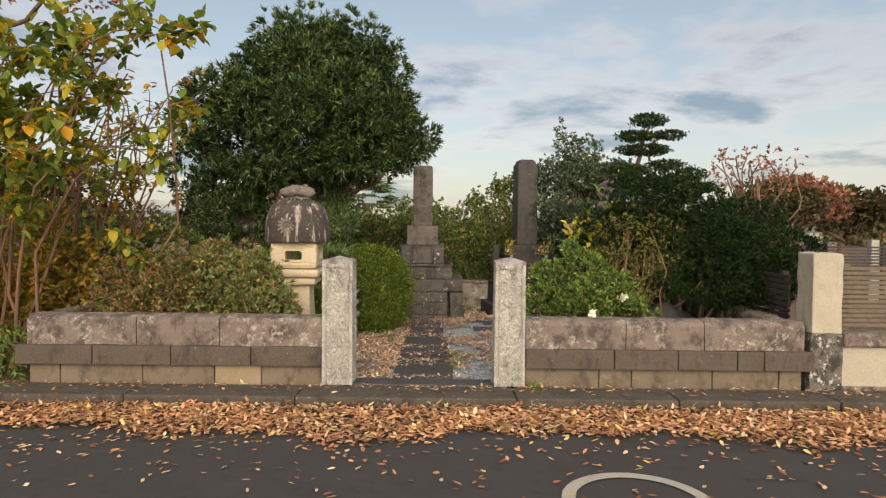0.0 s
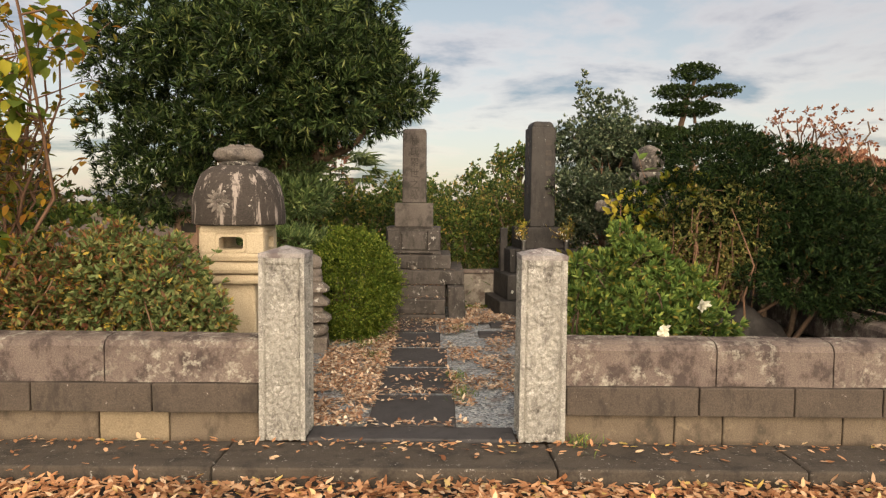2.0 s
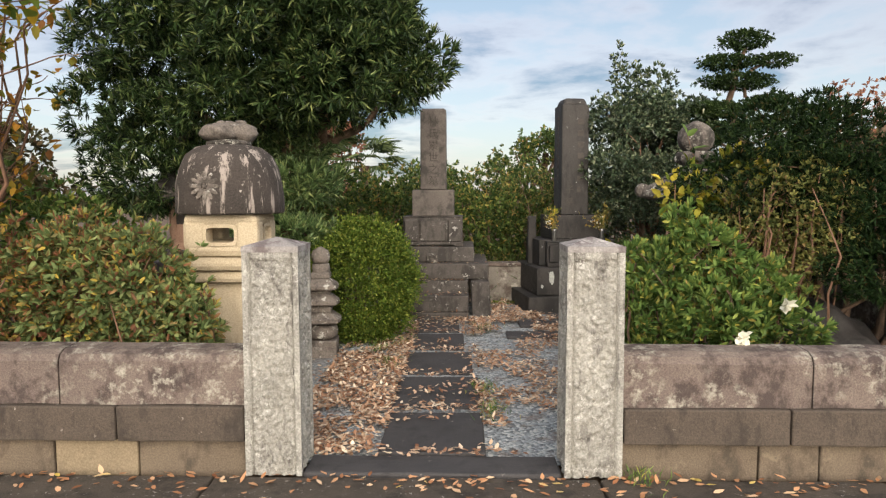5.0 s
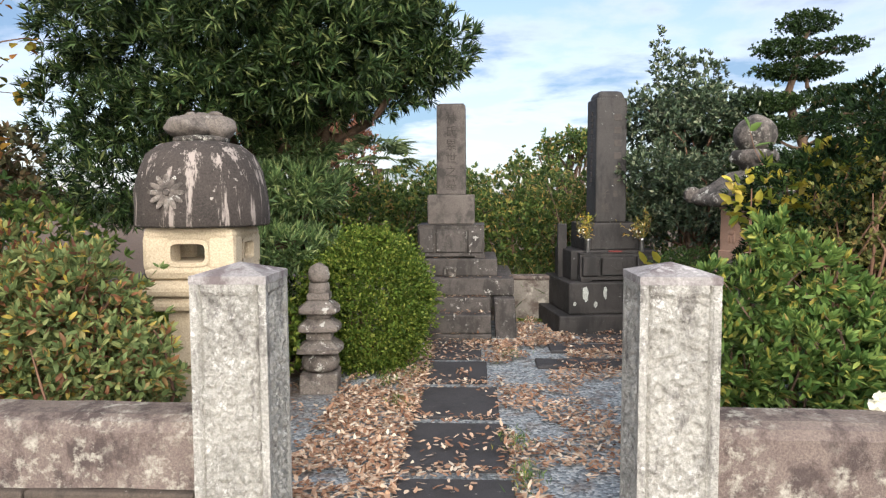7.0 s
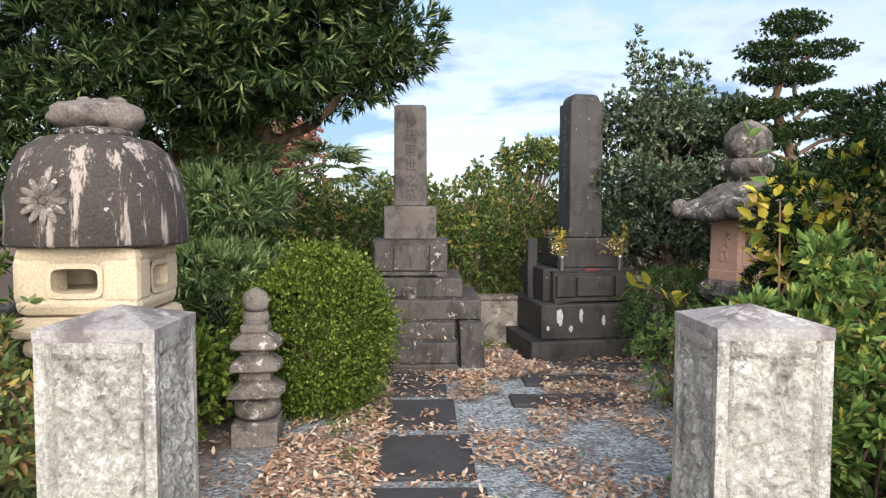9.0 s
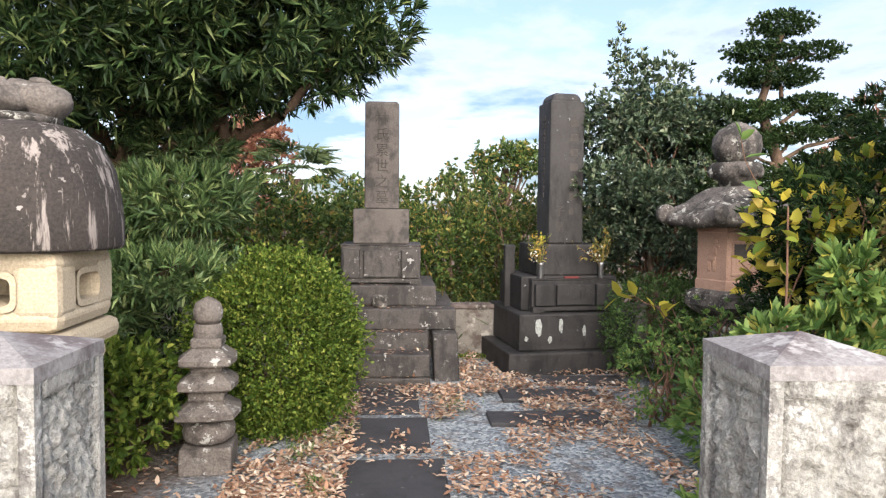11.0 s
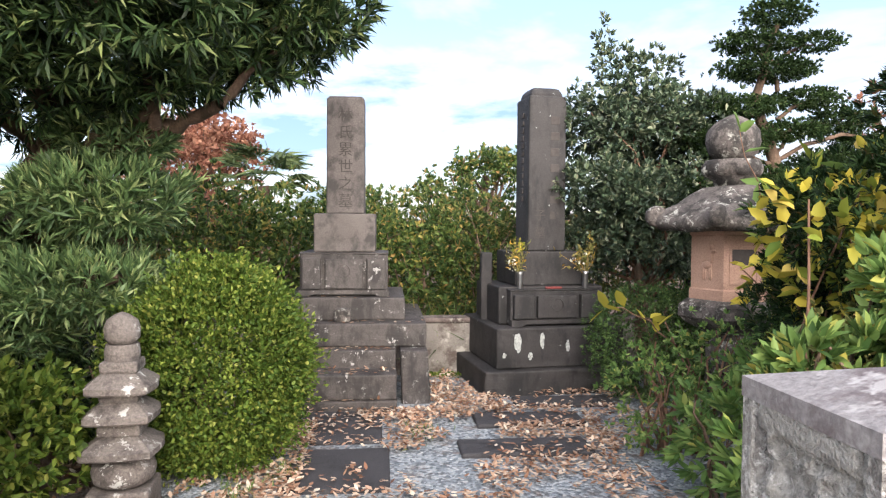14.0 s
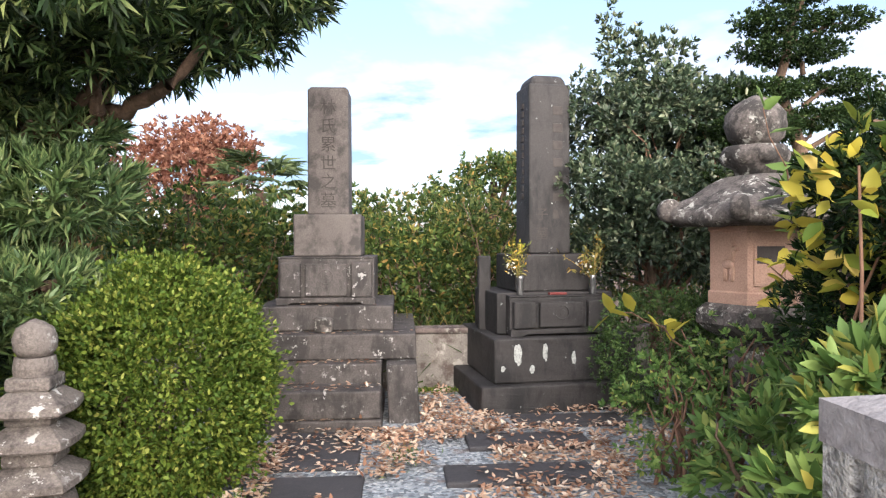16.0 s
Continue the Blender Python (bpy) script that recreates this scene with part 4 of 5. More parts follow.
def kasuga_lantern(x, y, turn):
    l = tagged(base("stone_lantern", x, y, -0.03, turn), "tall pink sandstone lantern with mossy curled roof", "stone lantern", "pair of temple lanterns")
    part("foot", lathe([(0.36, 0), (0.38, 0.04), (0.36, 0.13), (0.24, 0.19)], 6, 0, 0, 0.006), MOSSY, l)
    part("column", lathe([(0.16, 0.19), (0.15, 0.40), (0.16, 0.62)], 20, 0, 0, 0.004), MOSSY, l, smooth=True)
    part("platform", lathe([(0.17, 0.62), (0.30, 0.69), (0.36, 0.74), (0.36, 0.82), (0.30, 0.86)], 6, 0, 0, 0.010), MOSSY, l)
    fb = lathe([(0.285, 0.862), (0.285, 0.93), (0.272, 0.94), (0.272, 1.30), (0.285, 1.31), (0.285, 1.335)], 6)
    fbx = part("firebox", fb, PINK, l, "pink six-sided firebox with carved deer panels")
    for i in range(6):
        a = math.radians(60 * i + 30)
        d = 0.272 * math.cos(math.radians(30))
        m = pose(0, 0, 0, 0, 0, math.degrees(a) + 90)
        if i % 2 == 0:
            bm = bmesh.new()
            for x0, x1, z0, z1 in ((-0.10, 0.10, 1.215, 1.235), (-0.10, 0.10, 0.975, 0.995), (-0.10, -0.082, 0.995, 1.215), (0.082, 0.10, 0.995, 1.215)):
                s = box(x0, x1, -d - 0.008, -d + 0.01, z0, z1, 0.003)
                me = bpy.data.meshes.new("tmp")
                s.to_mesh(me), s.free()
                bm.from_mesh(me)
                bpy.data.meshes.remove(me)
            bmesh.ops.transform(bm, matrix=m, verts=bm.verts)
            part("panel_frame", bm, PINK, fbx)
            # no hole is cut: a thin dark panel paints the shade inside the window
            bm = box(-0.082, 0.082, -d - 0.002, -d + 0.008, 1.11, 1.213, 0.002)
            bmesh.ops.transform(bm, matrix=m, verts=bm.verts)
            part("window_shade_panel", bm, LETTER_WINDOW, fbx, "dark panel standing in for the shaded window opening")
        else:
            bm = bmesh.new()
            for px, pz, sx, sz in ((0.0, 1.10, 0.045, 0.028), (0.035, 1.155, 0.016, 0.045), (0.052, 1.195, 0.024, 0.014), (-0.03, 1.045, 0.009, 0.05), (-0.012, 1.045, 0.008, 0.05), (0.024, 1.045, 0.009, 0.05), (0.038, 1.045, 0.008, 0.05), (0.045, 1.225, 0.006, 0.022), (0.03, 1.225, 0.006, 0.022)):
                r = bmesh.ops.create_icosphere(bm, subdivisions=2, radius=1)
                for v in r["verts"]:
                    v.co = Vector((px + v.co.x * sx, -d - 0.002 + v.co.y * 0.012, pz + v.co.z * sz))
            bmesh.ops.transform(bm, matrix=m, verts=bm.verts)
            part("carved_relief", bm, PINK, fbx, smooth=True)
    # roof: six sides with curled corners
    bm = bmesh.new()
    prof = [(0.30, 1.337), (0.50, 1.335), (0.545, 1.37), (0.53, 1.42), (0.46, 1.47), (0.37, 1.53), (0.29, 1.59), (0.20, 1.64), (0.15, 1.65)]
    n = 72
    rings = []
    for r, z in prof:
        ring = []
        for i in range(n):
            a = 2 * math.pi * i / n
            c = abs(math.cos(3 * a)) ** 4
            k = (0.93 + 0.07 * c)
            q = Vector((r * k * math.cos(a), r * k * math.sin(a), z + (0.02 * c if r > 0.4 else 0)))
            q += Vector((q.x, q.y, 0.0)).normalized() * 0.014 * noise.noise(q * 9) + Vector((0, 0, 0.012)) * noise.noise(q * 7)
            ring.append(bm.verts.new(q))
        rings.append(ring)
    for a, b in zip(rings, rings[1:]):
        for i in range(n):
            bm.faces.new((a[i], a[(i + 1) % n], b[(i + 1) % n], b[i]))
    bm.faces.new(rings[0][::-1]), bm.faces.new(rings[-1])
    rf = part("roof", bm, MOSSY, l, "mossy grey stone roof", True)
    for i in range(6):
        a = 60 * i
        bm = lathe([(0.02, -0.05), (0.062, -0.045), (0.074, -0.02), (0.074, 0.02), (0.062, 0.045), (0.02, 0.05)], 20)
        bmesh.ops.transform(bm, matrix=pose(0, 0, 0, 0, 0, a) @ pose(0.525, 0, 1.435, 90), verts=bm.verts)
        part("roof_scroll", bm, MOSSY, rf, smooth=True)
    lc = part("lotus_collar", lathe([(0.12, 1.645), (0.13, 1.69), (0.185, 1.73), (0.20, 1.79), (0.175, 1.83), (0.12, 1.835)], 24, 0, 0, 0.012), MOSSY, l, smooth=True)
    for i in range(8):
        bm = bmesh.new()
        bmesh.ops.create_icosphere(bm, subdivisions=2, radius=1, matrix=pose(0, 0, 0, 0, 0, 45 * i) @ pose(0.172, 0, 1.765) @ Matrix.Diagonal((0.04, 0.062, 0.052, 1)))
        part("lotus_petal", bm, MOSSY, lc, smooth=True)
    part("jewel", lathe([(0.11, 1.83), (0.165, 1.88), (0.185, 1.96), (0.175, 2.03), (0.13, 2.09), (0.06, 2.13), (0.01, 2.15)], 24, 0, 0, 0.014), MOSSY, l, smooth=True)


kasuga_lantern(2.31, 8.68, -6)
kasuga_lantern(-2.80, 8.35, -4)

pag = tagged(base("stone_pagoda", -1.31, 7.28, -0.02, 6), "small five-tier stone pagoda with lichen patches", "pagoda")
part("pedestal", box(-0.135, 0.135, -0.135, 0.135, 0, 0.15, 0.012, 0.005, 4), PAGODA, pag)
part("round_body", lathe([(0.09, 0.152), (0.13, 0.18), (0.14, 0.22), (0.13, 0.26), (0.09, 0.285)], 24, 0, 0.1, 0.006), PAGODA, pag, smooth=True)
for z, r in ((0.287, 0.185), (0.442, 0.17), (0.572, 0.165)):
    part("tier_roof", lathe([(r * 0.50, z), (r * 0.84, z + 0.012), (r * 0.90, z + 0.022), (r * 0.90, z + 0.048), (r * 0.80, z + 0.062), (r * 0.58, z + 0.092), (r * 0.44, z + 0.106)], 40, math.pi / 4, 0.62, 0.006, z), PAGODA, pag)
    part("tier_block", box(-r * 0.5, r * 0.5, -r * 0.5, r * 0.5, z + 0.102, z + 0.156, 0.014), PAGODA, pag)
part("neck_ring", lathe([(0.075, 0.728), (0.078, 0.76), (0.072, 0.80)], 20, 0, 0, 0.003), PAGODA, pag)
part("finial", lathe([(0.06, 0.802), (0.078, 0.83), (0.08, 0.87), (0.066, 0.91), (0.03, 0.935), (0.005, 0.945)], 20, 0, 0, 0.004), PAGODA, pag, smooth=True)


# rocks behind the right wall
def rock(x, y, r, sq):
    bm = bmesh.new()
    bmesh.ops.create_icosphere(bm, subdivisions=4, radius=r)
    for v in bm.verts:
        v.co *= 1 + 0.28 * noise.noise(v.co * 2.2 / r + Vector((x, y, 0)))
        v.co.z *= sq
    ob = part("garden_rock", bm, TOMB_DARK, smooth=True)
    ob.matrix_basis = pose(x, y, r * sq * 0.55)
    tagged(ob, "large dark garden rock under the conifers", "rock", "garden rocks")


rock(1.95, 5.7, 0.38, 0.75), rock(2.45, 5.5, 0.26, 0.8), rock(2.3, 6.2, 0.42, 0.9)


# ---------------------------------------------------------------- plants
def plant(name, x, y, label, category, group="", z=-0.03):
    return tagged(base(name, x, y, z), label, category, group)


# big podocarpus behind the domed lantern
tree = plant("podocarpus_tree", -2.35, 9.05, "large dark green podocarpus with a broad dome crown", "tree")
clumps = dome_clumps(70, (0.44, -0.95, 2.62), (1.62, 1.40, 1.72), 0.36, -0.14, 3)
clumps += [(0.65, -1.0, 3.0, 1.1, 0.9, 1.0), (-0.1, -0.9, 2.6, 1.2, 0.9, 0.8)]
clumps += [(1.18, -0.9, 2.58, 0.40, 0.45, 0.18), (1.50, -0.95, 2.90, 0.34, 0.4, 0.20), (0.85, -1.1, 2.36, 0.40, 0.4, 0.18)]
clumps += [(1.28, -1.05, 2.22, 0.42, 0.36, 0.15), (1.72, -1.0, 2.46, 0.36, 0.36, 0.18), (0.90, -1.2, 2.16, 0.46, 0.40, 0.15), (1.55, -0.9, 2.30, 0.30, 0.3, 0.12), (0.4, -1.1, 2.02, 0.45, 0.4, 0.14)]
clumps += [(-0.9, -0.9, 1.7, 0.55, 0.6, 0.5), (-0.5, -1.3, 1.55, 0.5, 0.5, 0.35)]
# lower clipped pads beside the trunk
pads = [(0.58, -0.85, 1.50, 0.48, 0.42, 0.20), (0.50, -0.92, 1.00, 0.48, 0.42, 0.17), (0.62, -0.75, 1.86, 0.30, 0.3, 0.16), (0.06, -0.75, 1.25, 0.42, 0.40, 0.22), (0.02, -0.95, 0.78, 0.40, 0.36, 0.18)]
clumps += [(-1.25, -0.85, 2.25, 0.42, 0.5, 0.40), (-1.15, -0.9, 2.95, 0.40, 0.5, 0.38), (-0.6, -1.2, 2.0, 0.5, 0.5, 0.4), (0.1, -1.6, 2.2, 0.5, 0.4, 0.3), (0.8, -1.7, 2.35, 0.5, 0.4, 0.3)]
tubes("trunk", [limb((0, 0, -0.05), (-0.05, -0.1, 1.1), 0.17, 0.14, 0.04, 8), limb((-0.05, -0.1, 1.05), (0.30, -0.5, 2.2), 0.14, 0.10, 0.08, 8)], BARK, tree, 12, "brown leaning trunk")
ends = [(1.7, -0.95, 2.5), (1.2, -1.1, 2.2), (0.9, -1.6, 2.4), (-0.6, -1.2, 2.3), (0.6, -0.8, 3.7), (-0.2, -0.8, 3.3), (1.2, -0.5, 3.2), (0.82, -0.85, 1.45), (0.72, -0.9, 1.0), (-1.0, -0.9, 1.9)]
for e in ends:
    tubes("branch", [limb((0.0, -0.15, min(1.2, e[2] * 0.6)) if e[2] < 2 else (0.15, -0.35, 1.7), e, 0.075, 0.018, 0.12, 8)], BARK, tree, 8)
p, w = tufts(clumps, 8800, 18, 0.70, 0.62, 0.55)
tubes("low_limb", [limb((0.02, -0.2, 1.50), (0.75, -0.85, 1.88), 0.070, 0.052, 0.10, 8), limb((0.75, -0.85, 1.88), (1.30, -1.0, 2.04), 0.052, 0.034, 0.12, 8), limb((1.30, -1.0, 2.04), (1.62, -1.0, 2.32), 0.034, 0.012, 0.12, 8), limb((0.9, -0.88, 1.92), (1.1, -1.1, 2.5), 0.04, 0.015, 0.12, 8)], BARK, tree, 10, "bare crooked limb under the crown")
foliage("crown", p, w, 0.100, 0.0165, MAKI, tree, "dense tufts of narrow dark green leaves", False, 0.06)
p, w = tufts(pads, 1500, 16, 0.75, 0.75, 0.9)
# same tree as the crown, but in the leaf colour with light painted in
foliage("lower_foliage", p, w, 0.105, 0.016, MAKI_LIT, tree, "clipped pads of long narrow leaves, coloured brighter as if lit", False, 0.03)

# round clipped bush
bush = plant("round_bush", -1.06, 7.92, "round clipped yellow-green boxwood bush", "bush")
p, w = shell([(0, 0, 0.56, 0.50, 0.48, 0.55)], 19000, 0.90)
p *= (1 + 0.085 * np.array([noise.noise(Vector(q) * 4.5) + 0.7 * noise.noise(Vector(q) * 13) for q in p]))[:, None]
keep = p[:, 2] > 0.03
p, w = p[keep], w[keep]
foliage("crown", np.repeat(p, 3, 0) + R.normal(size=(3 * len(p), 3)) * 0.008, unit(np.repeat(w, 3, 0) + 0.75 * R.normal(size=(3 * len(p), 3)) + np.array([0, 0, 0.3])), 0.026, 0.016, CLIPPED, bush, "dense small yellow-green leaves")
tagged(tubes("stem_tangle", [limb((R.normal() * 0.05, R.normal() * 0.05, 0), (R.normal() * 0.11, R.normal() * 0.1, R.uniform(0.4, 0.75)), 0.014, 0.005, 0.1, 5) for _ in range(12)], BARK, bush, 5), kind="stuff")


def shrub(name, x, y, label, boxes, count, per, leaf, mat, spread=0.8, category="shrub", group="", stems=10, broad=True, inner=0.5, lift=0.3, bark=None, height=0.5):
    s = plant(name, x, y, label, category, group)
    p, w = tufts(boxes, count, per, spread, inner, lift)
    ok = p[:, 2] > 0.02
    foliage("crown", p[ok], w[ok], leaf[0], leaf[1], mat, s, broad=broad)
    paths = []
    for _ in range(stems):
        b = boxes[R.integers(len(boxes))]
        paths.append(limb((b[0] * 0.6 + R.normal() * 0.06, b[1] * 0.6 + R.normal() * 0.05, 0), (b[0] + R.normal() * b[3] * 0.4, b[1] + R.normal() * b[4] * 0.4, b[2] + b[5] * R.uniform(0, 0.8)), 0.013, 0.004, 0.12, 6))
    tagged(tubes("stem_tangle", paths, bark or BARK, s, 5), kind="stuff")
    return s


# azaleas behind the left wall
shrub("azalea_shrub", -2.75, 5.45, "azalea shrub turning red and yellow behind the wall", [(-0.45, 0, 0.72, 0.42, 0.42, 0.42), (0.0, -0.05, 0.80, 0.42, 0.42, 0.45), (0.40, 0.05, 0.85, 0.40, 0.42, 0.45), (-0.2, -0.2, 0.6, 0.5, 0.3, 0.35)], 1700, 10, (0.048, 0.019), AZALEA_RED, 0.8, stems=26, bark=TWIG)
shrub("azalea_shrub", -2.06, 5.38, "leafy green azalea shrub beside the gate post", [(-0.25, 0, 0.82, 0.34, 0.36, 0.46), (0.08, 0, 0.80, 0.32, 0.36, 0.42), (0.30, 0.0, 0.58, 0.24, 0.3, 0.32)], 1300, 10, (0.052, 0.021), AZALEA, 0.8, stems=20, bark=TWIG)
shrub("low_shrub", -1.85, 7.25, "low bright green shrub beside the pagoda", [(0, 0, 0.38, 0.45, 0.4, 0.36), (-0.5, 0.1, 0.45, 0.4, 0.4, 0.4)], 1100, 9, (0.05, 0.026), CLIPPED, 0.8)
shrub("low_shrub", -1.75, 8.3, "dark low shrub under the podocarpus", [(0, 0, 0.35, 0.5, 0.4, 0.32), (-0.6, 0.1, 0.4, 0.5, 0.4, 0.35)], 900, 10, (0.09, 0.014), MAKI, 0.8, broad=False)

# rosette shrubs and the yellowing bush behind the right wall
shrub("rosette_shrub", 1.22, 5.58, "broad-leaved green shrub with rosettes of leaves", [(-0.24, 0.05, 0.55, 0.24, 0.34, 0.40), (0.10, -0.05, 0.60, 0.26, 0.32, 0.36), (0.42, 0.0, 0.56, 0.24, 0.32, 0.34), (0.66, 0.05, 0.50, 0.20, 0.3, 0.30), (-0.20, 0.15, 0.30, 0.28, 0.32, 0.30), (-0.10, 0.12, 0.92, 0.16, 0.22, 0.20), (0.16, 0.10, 1.02, 0.18, 0.2, 0.20), (0.36, 0.12, 0.88, 0.16, 0.2, 0.20), (0.04, 0.2, 1.18, 0.10, 0.14, 0.14), (0.52, 0.05, 0.82, 0.12, 0.16, 0.18), (-0.30, 0.1, 0.98, 0.08, 0.1, 0.14)], 1350, 12, (0.062, 0.023), ROSETTE, 0.55, stems=24)
shrub("yellowing_bush", 1.94, 6.60, "slender bush with large yellowing leaves", [(-0.34, 0, 1.40, 0.28, 0.3, 0.20), (0.02, 0, 1.50, 0.34, 0.3, 0.22), (0.38, 0, 1.46, 0.34, 0.3, 0.26), (0.0, 0, 1.12, 0.45, 0.3, 0.3)], 300, 3, (0.076, 0.044), YELLOWING, 0.8, stems=12, bark=TWIG)
shrub("twiggy_bush", 1.80, 6.15, "twiggy brown shrub losing its leaves", [(0.15, 0, 1.12, 0.38, 0.36, 0.46), (0.45, 0.1, 1.25, 0.34, 0.36, 0.40), (0.1, 0.2, 0.8, 0.45, 0.4, 0.5)], 1600, 6, (0.035, 0.016), TWIGGY, 0.9, stems=40, bark=TWIG)
shrub("rosette_shrub", 1.55, 7.15, "broad-leaved green shrub beside the gravel", [(-0.02, 0.0, 0.34, 0.26, 0.36, 0.30), (0.36, 0.0, 0.52, 0.36, 0.40, 0.36), (0.80, 0.1, 0.64, 0.36, 0.36, 0.44)], 480, 9, (0.080, 0.028), YOUNG, 0.55, stems=22)
shrub("fine_leaved_shrub", 1.50, 7.95, "fine-leaved arching shrub by the grave", [(0.0, 0, 0.36, 0.36, 0.34, 0.30), (0.42, 0, 0.50, 0.38, 0.36, 0.34)], 420, 9, (0.036, 0.017), YOUNG, 0.8, stems=24, bark=TWIG)
shrub("yellowing_bush", 2.22, 7.70, "drooping branch with large yellowing leaves", [(0.0, 0, 1.05, 0.34, 0.3, 0.22), (0.2, 0, 0.8, 0.34, 0.3, 0.3)], 110, 3, (0.10, 0.056), YELLOWING, 0.8, stems=14, bark=TWIG)
shrub("clipped_yew", 1.92, 9.15, "low clipped dark green yew", [(0, 0, 0.48, 0.46, 0.42, 0.42), (0.35, -0.05, 0.55, 0.35, 0.36, 0.34)], 2800, 8, (0.032, 0.010), YEW, 0.7, broad=False, inner=0.85)


def camellia(x, y, z):
    f = plant("white_camellia", x, y, "single white camellia flower on the shrub", "flower", "camellia flowers", z)
    d = np.array([(math.cos(a), -0.7, math.sin(a)) for a in np.linspace(0, 2 * math.pi, 8)[:-1]] * 2)
    foliage("petals", np.zeros((14, 3)) + R.normal(size=(14, 3)) * 0.004, d, 0.05, 0.045, PETAL, f)


camellia(1.66, 5.24, 0.76), camellia(1.30, 4.93, 0.64)

def sprig(x, y, z, root, count, size, mat, label):
    s = plant("leafy_sprig", x, y, label, "branch", "leafy sprigs", z)
    path = limb(root, (0, 0, 0), 0.007, 0.003, 0.08, 8)
    tubes("twig", [path], TWIG, s, 5)
    pts = np.array([tuple(path[R.integers(4, 9)][0]) for _ in range(count)]) + R.normal(size=(count, 3)) * 0.015
    ways = unit(R.normal(size=(count, 3)) + np.array([-0.4, -0.3, 0.1]))
    for k in range(count):
        foliage("leaf", pts[k:k + 1], ways[k:k + 1], size, size * 0.5, mat, s)


sprig(1.22, 8.10, 0.84, (0.75, 0.15, -0.55), 9, 0.13, YELLOWING, "arching twig with a few yellow leaves")
sprig(2.02, 8.05, 1.92, (0.45, -0.1, -1.4), 8, 0.15, ROSETTE, "tall twig with fresh green leaves")
sprig(1.70, 6.6, 1.55, (0.15, 0.2, -1.0), 9, 0.13, ROSETTE, "tall twig with fresh green leaves")

# dark conifers behind the right wall
con = plant("spreading_conifer", 2.55, 6.3, "dense dark spreading conifer above the wall", "conifer")
cl = [(-0.55, 0.3, 1.40, 0.55, 0.6, 0.40), (0.0, 0.1, 1.35, 0.55, 0.6, 0.42), (0.45, 0.0, 1.30, 0.50, 0.6, 0.40), (0.75, -0.2, 1.05, 0.42, 0.5, 0.32), (0.2, -0.45, 0.90, 0.55, 0.42, 0.28), (-0.35, 0.1, 1.85, 0.45, 0.5, 0.30), (0.15, 0.25, 1.75, 0.5, 0.5, 0.32), (-0.6, 0.6, 1.0, 0.4, 0.5, 0.4), (0.55, -0.45, 0.72, 0.42, 0.36, 0.2), (-0.1, 0.6, 1.1, 0.8, 0.5, 0.5), (1.12, -0.1, 1.2, 0.38, 0.5, 0.36), (1.15, 0.2, 0.85, 0.32, 0.4, 0.32), (0.9, 0.3, 1.55, 0.4, 0.4, 0.34)]
cl = [(a, q, c, d, e, f * 0.74) for a, q, c, d, e, f in cl]
p, w = tufts(cl, 7600, 12, 0.70, 0.7, 0.6)
foliage("crown", p, w, 0.055, 0.011, CONIFER, con, "dense dark needle sprays", False)
for e in ((-0.4, 0.2, 1.4), (0.0, 0.1, 1.5), (0.4, 0, 1.3), (0.6, -0.2, 1.0), (0.15, -0.3, 0.9), (-0.2, 0.3, 1.7), (0.3, 0.2, 1.6)):
    tubes("trunk", [limb((R.normal() * 0.06, R.normal() * 0.06, 0), e, 0.03, 0.012, 0.1, 6)], BARK, con, 6)
shrub("dark_conifer", 3.55, 7.75, "dark upright conifer behind the hedge", [(0, 0, 1.45, 0.55, 0.5, 0.40), (-0.3, 0.0, 1.1, 0.40, 0.5, 0.45), (0.45, 0, 1.2, 0.55, 0.5, 0.5), (0.1, 0, 0.7, 0.6, 0.5, 0.5)], 3200, 10, (0.06, 0.012), CONIFER, 0.75, broad=False, category="conifer", lift=0.5)

# glossy evergreen beside the slate grave
ever = plant("glossy_evergreen", 2.22, 10.10, "upright glossy evergreen with small leathery leaves", "tree")
cl = dome_clumps(52, (0.02, 0, 1.72), (0.86, 0.7, 1.12), 0.30, -0.7, 5) + [(0, 0, 1.6, 0.55, 0.45, 0.85), (-0.28, 0.0, 2.75, 0.22, 0.2, 0.32), (-0.40, 0, 3.05, 0.08, 0.08, 0.2), (0.6, 0, 2.3, 0.25, 0.25, 0.25)]
p, w = tufts(cl, 7000, 7, 0.8, 0.4, 0.45)
foliage("crown", p, w, 0.056, 0.024, HOLLY, ever, "glossy grey-green leaves")
tubes("trunk", [limb((0, 0, 0), (0.0, 0, 1.6), 0.06, 0.035, 0.04)], BARK, ever, 8)
for c in cl[:26]:
    tubes("branch", [limb((0, 0, R.uniform(0.5, 1.3)), c[:3], 0.018, 0.005, 0.1)], TWIG, ever, 5)

# cloud-pruned tree
nw = plant("cloud_pruned_tree", 3.15, 9.60, "cloud-pruned tree with flat tiers of dark foliage", "tree")
tiers = [(0, 0, 2.95, 0.26, 0.24, 0.10), (0.30, 0, 2.76, 0.22, 0.2, 0.072), (-0.17, 0, 2.74, 0.29, 0.26, 0.08), (-0.06, 0, 2.56, 0.39, 0.32, 0.085), (0.26, 0, 2.36, 0.26, 0.26, 0.075), (-0.26, 0, 2.29, 0.31, 0.3, 0.085), (-0.34, 0, 2.06, 0.36, 0.3, 0.11), (0.10, 0, 2.13, 0.27, 0.3, 0.075), (0.64, 0.2, 2.24, 0.26, 0.26, 0.12)]
tiers += [(0.82, 0.2, 2.07, 0.22, 0.24, 0.08), (0.52, 0.2, 1.93, 0.28, 0.3, 0.10), (-0.1, 0, 1.7, 0.6, 0.5, 0.22), (0.5, 0, 1.5, 0.5, 0.5, 0.26)]
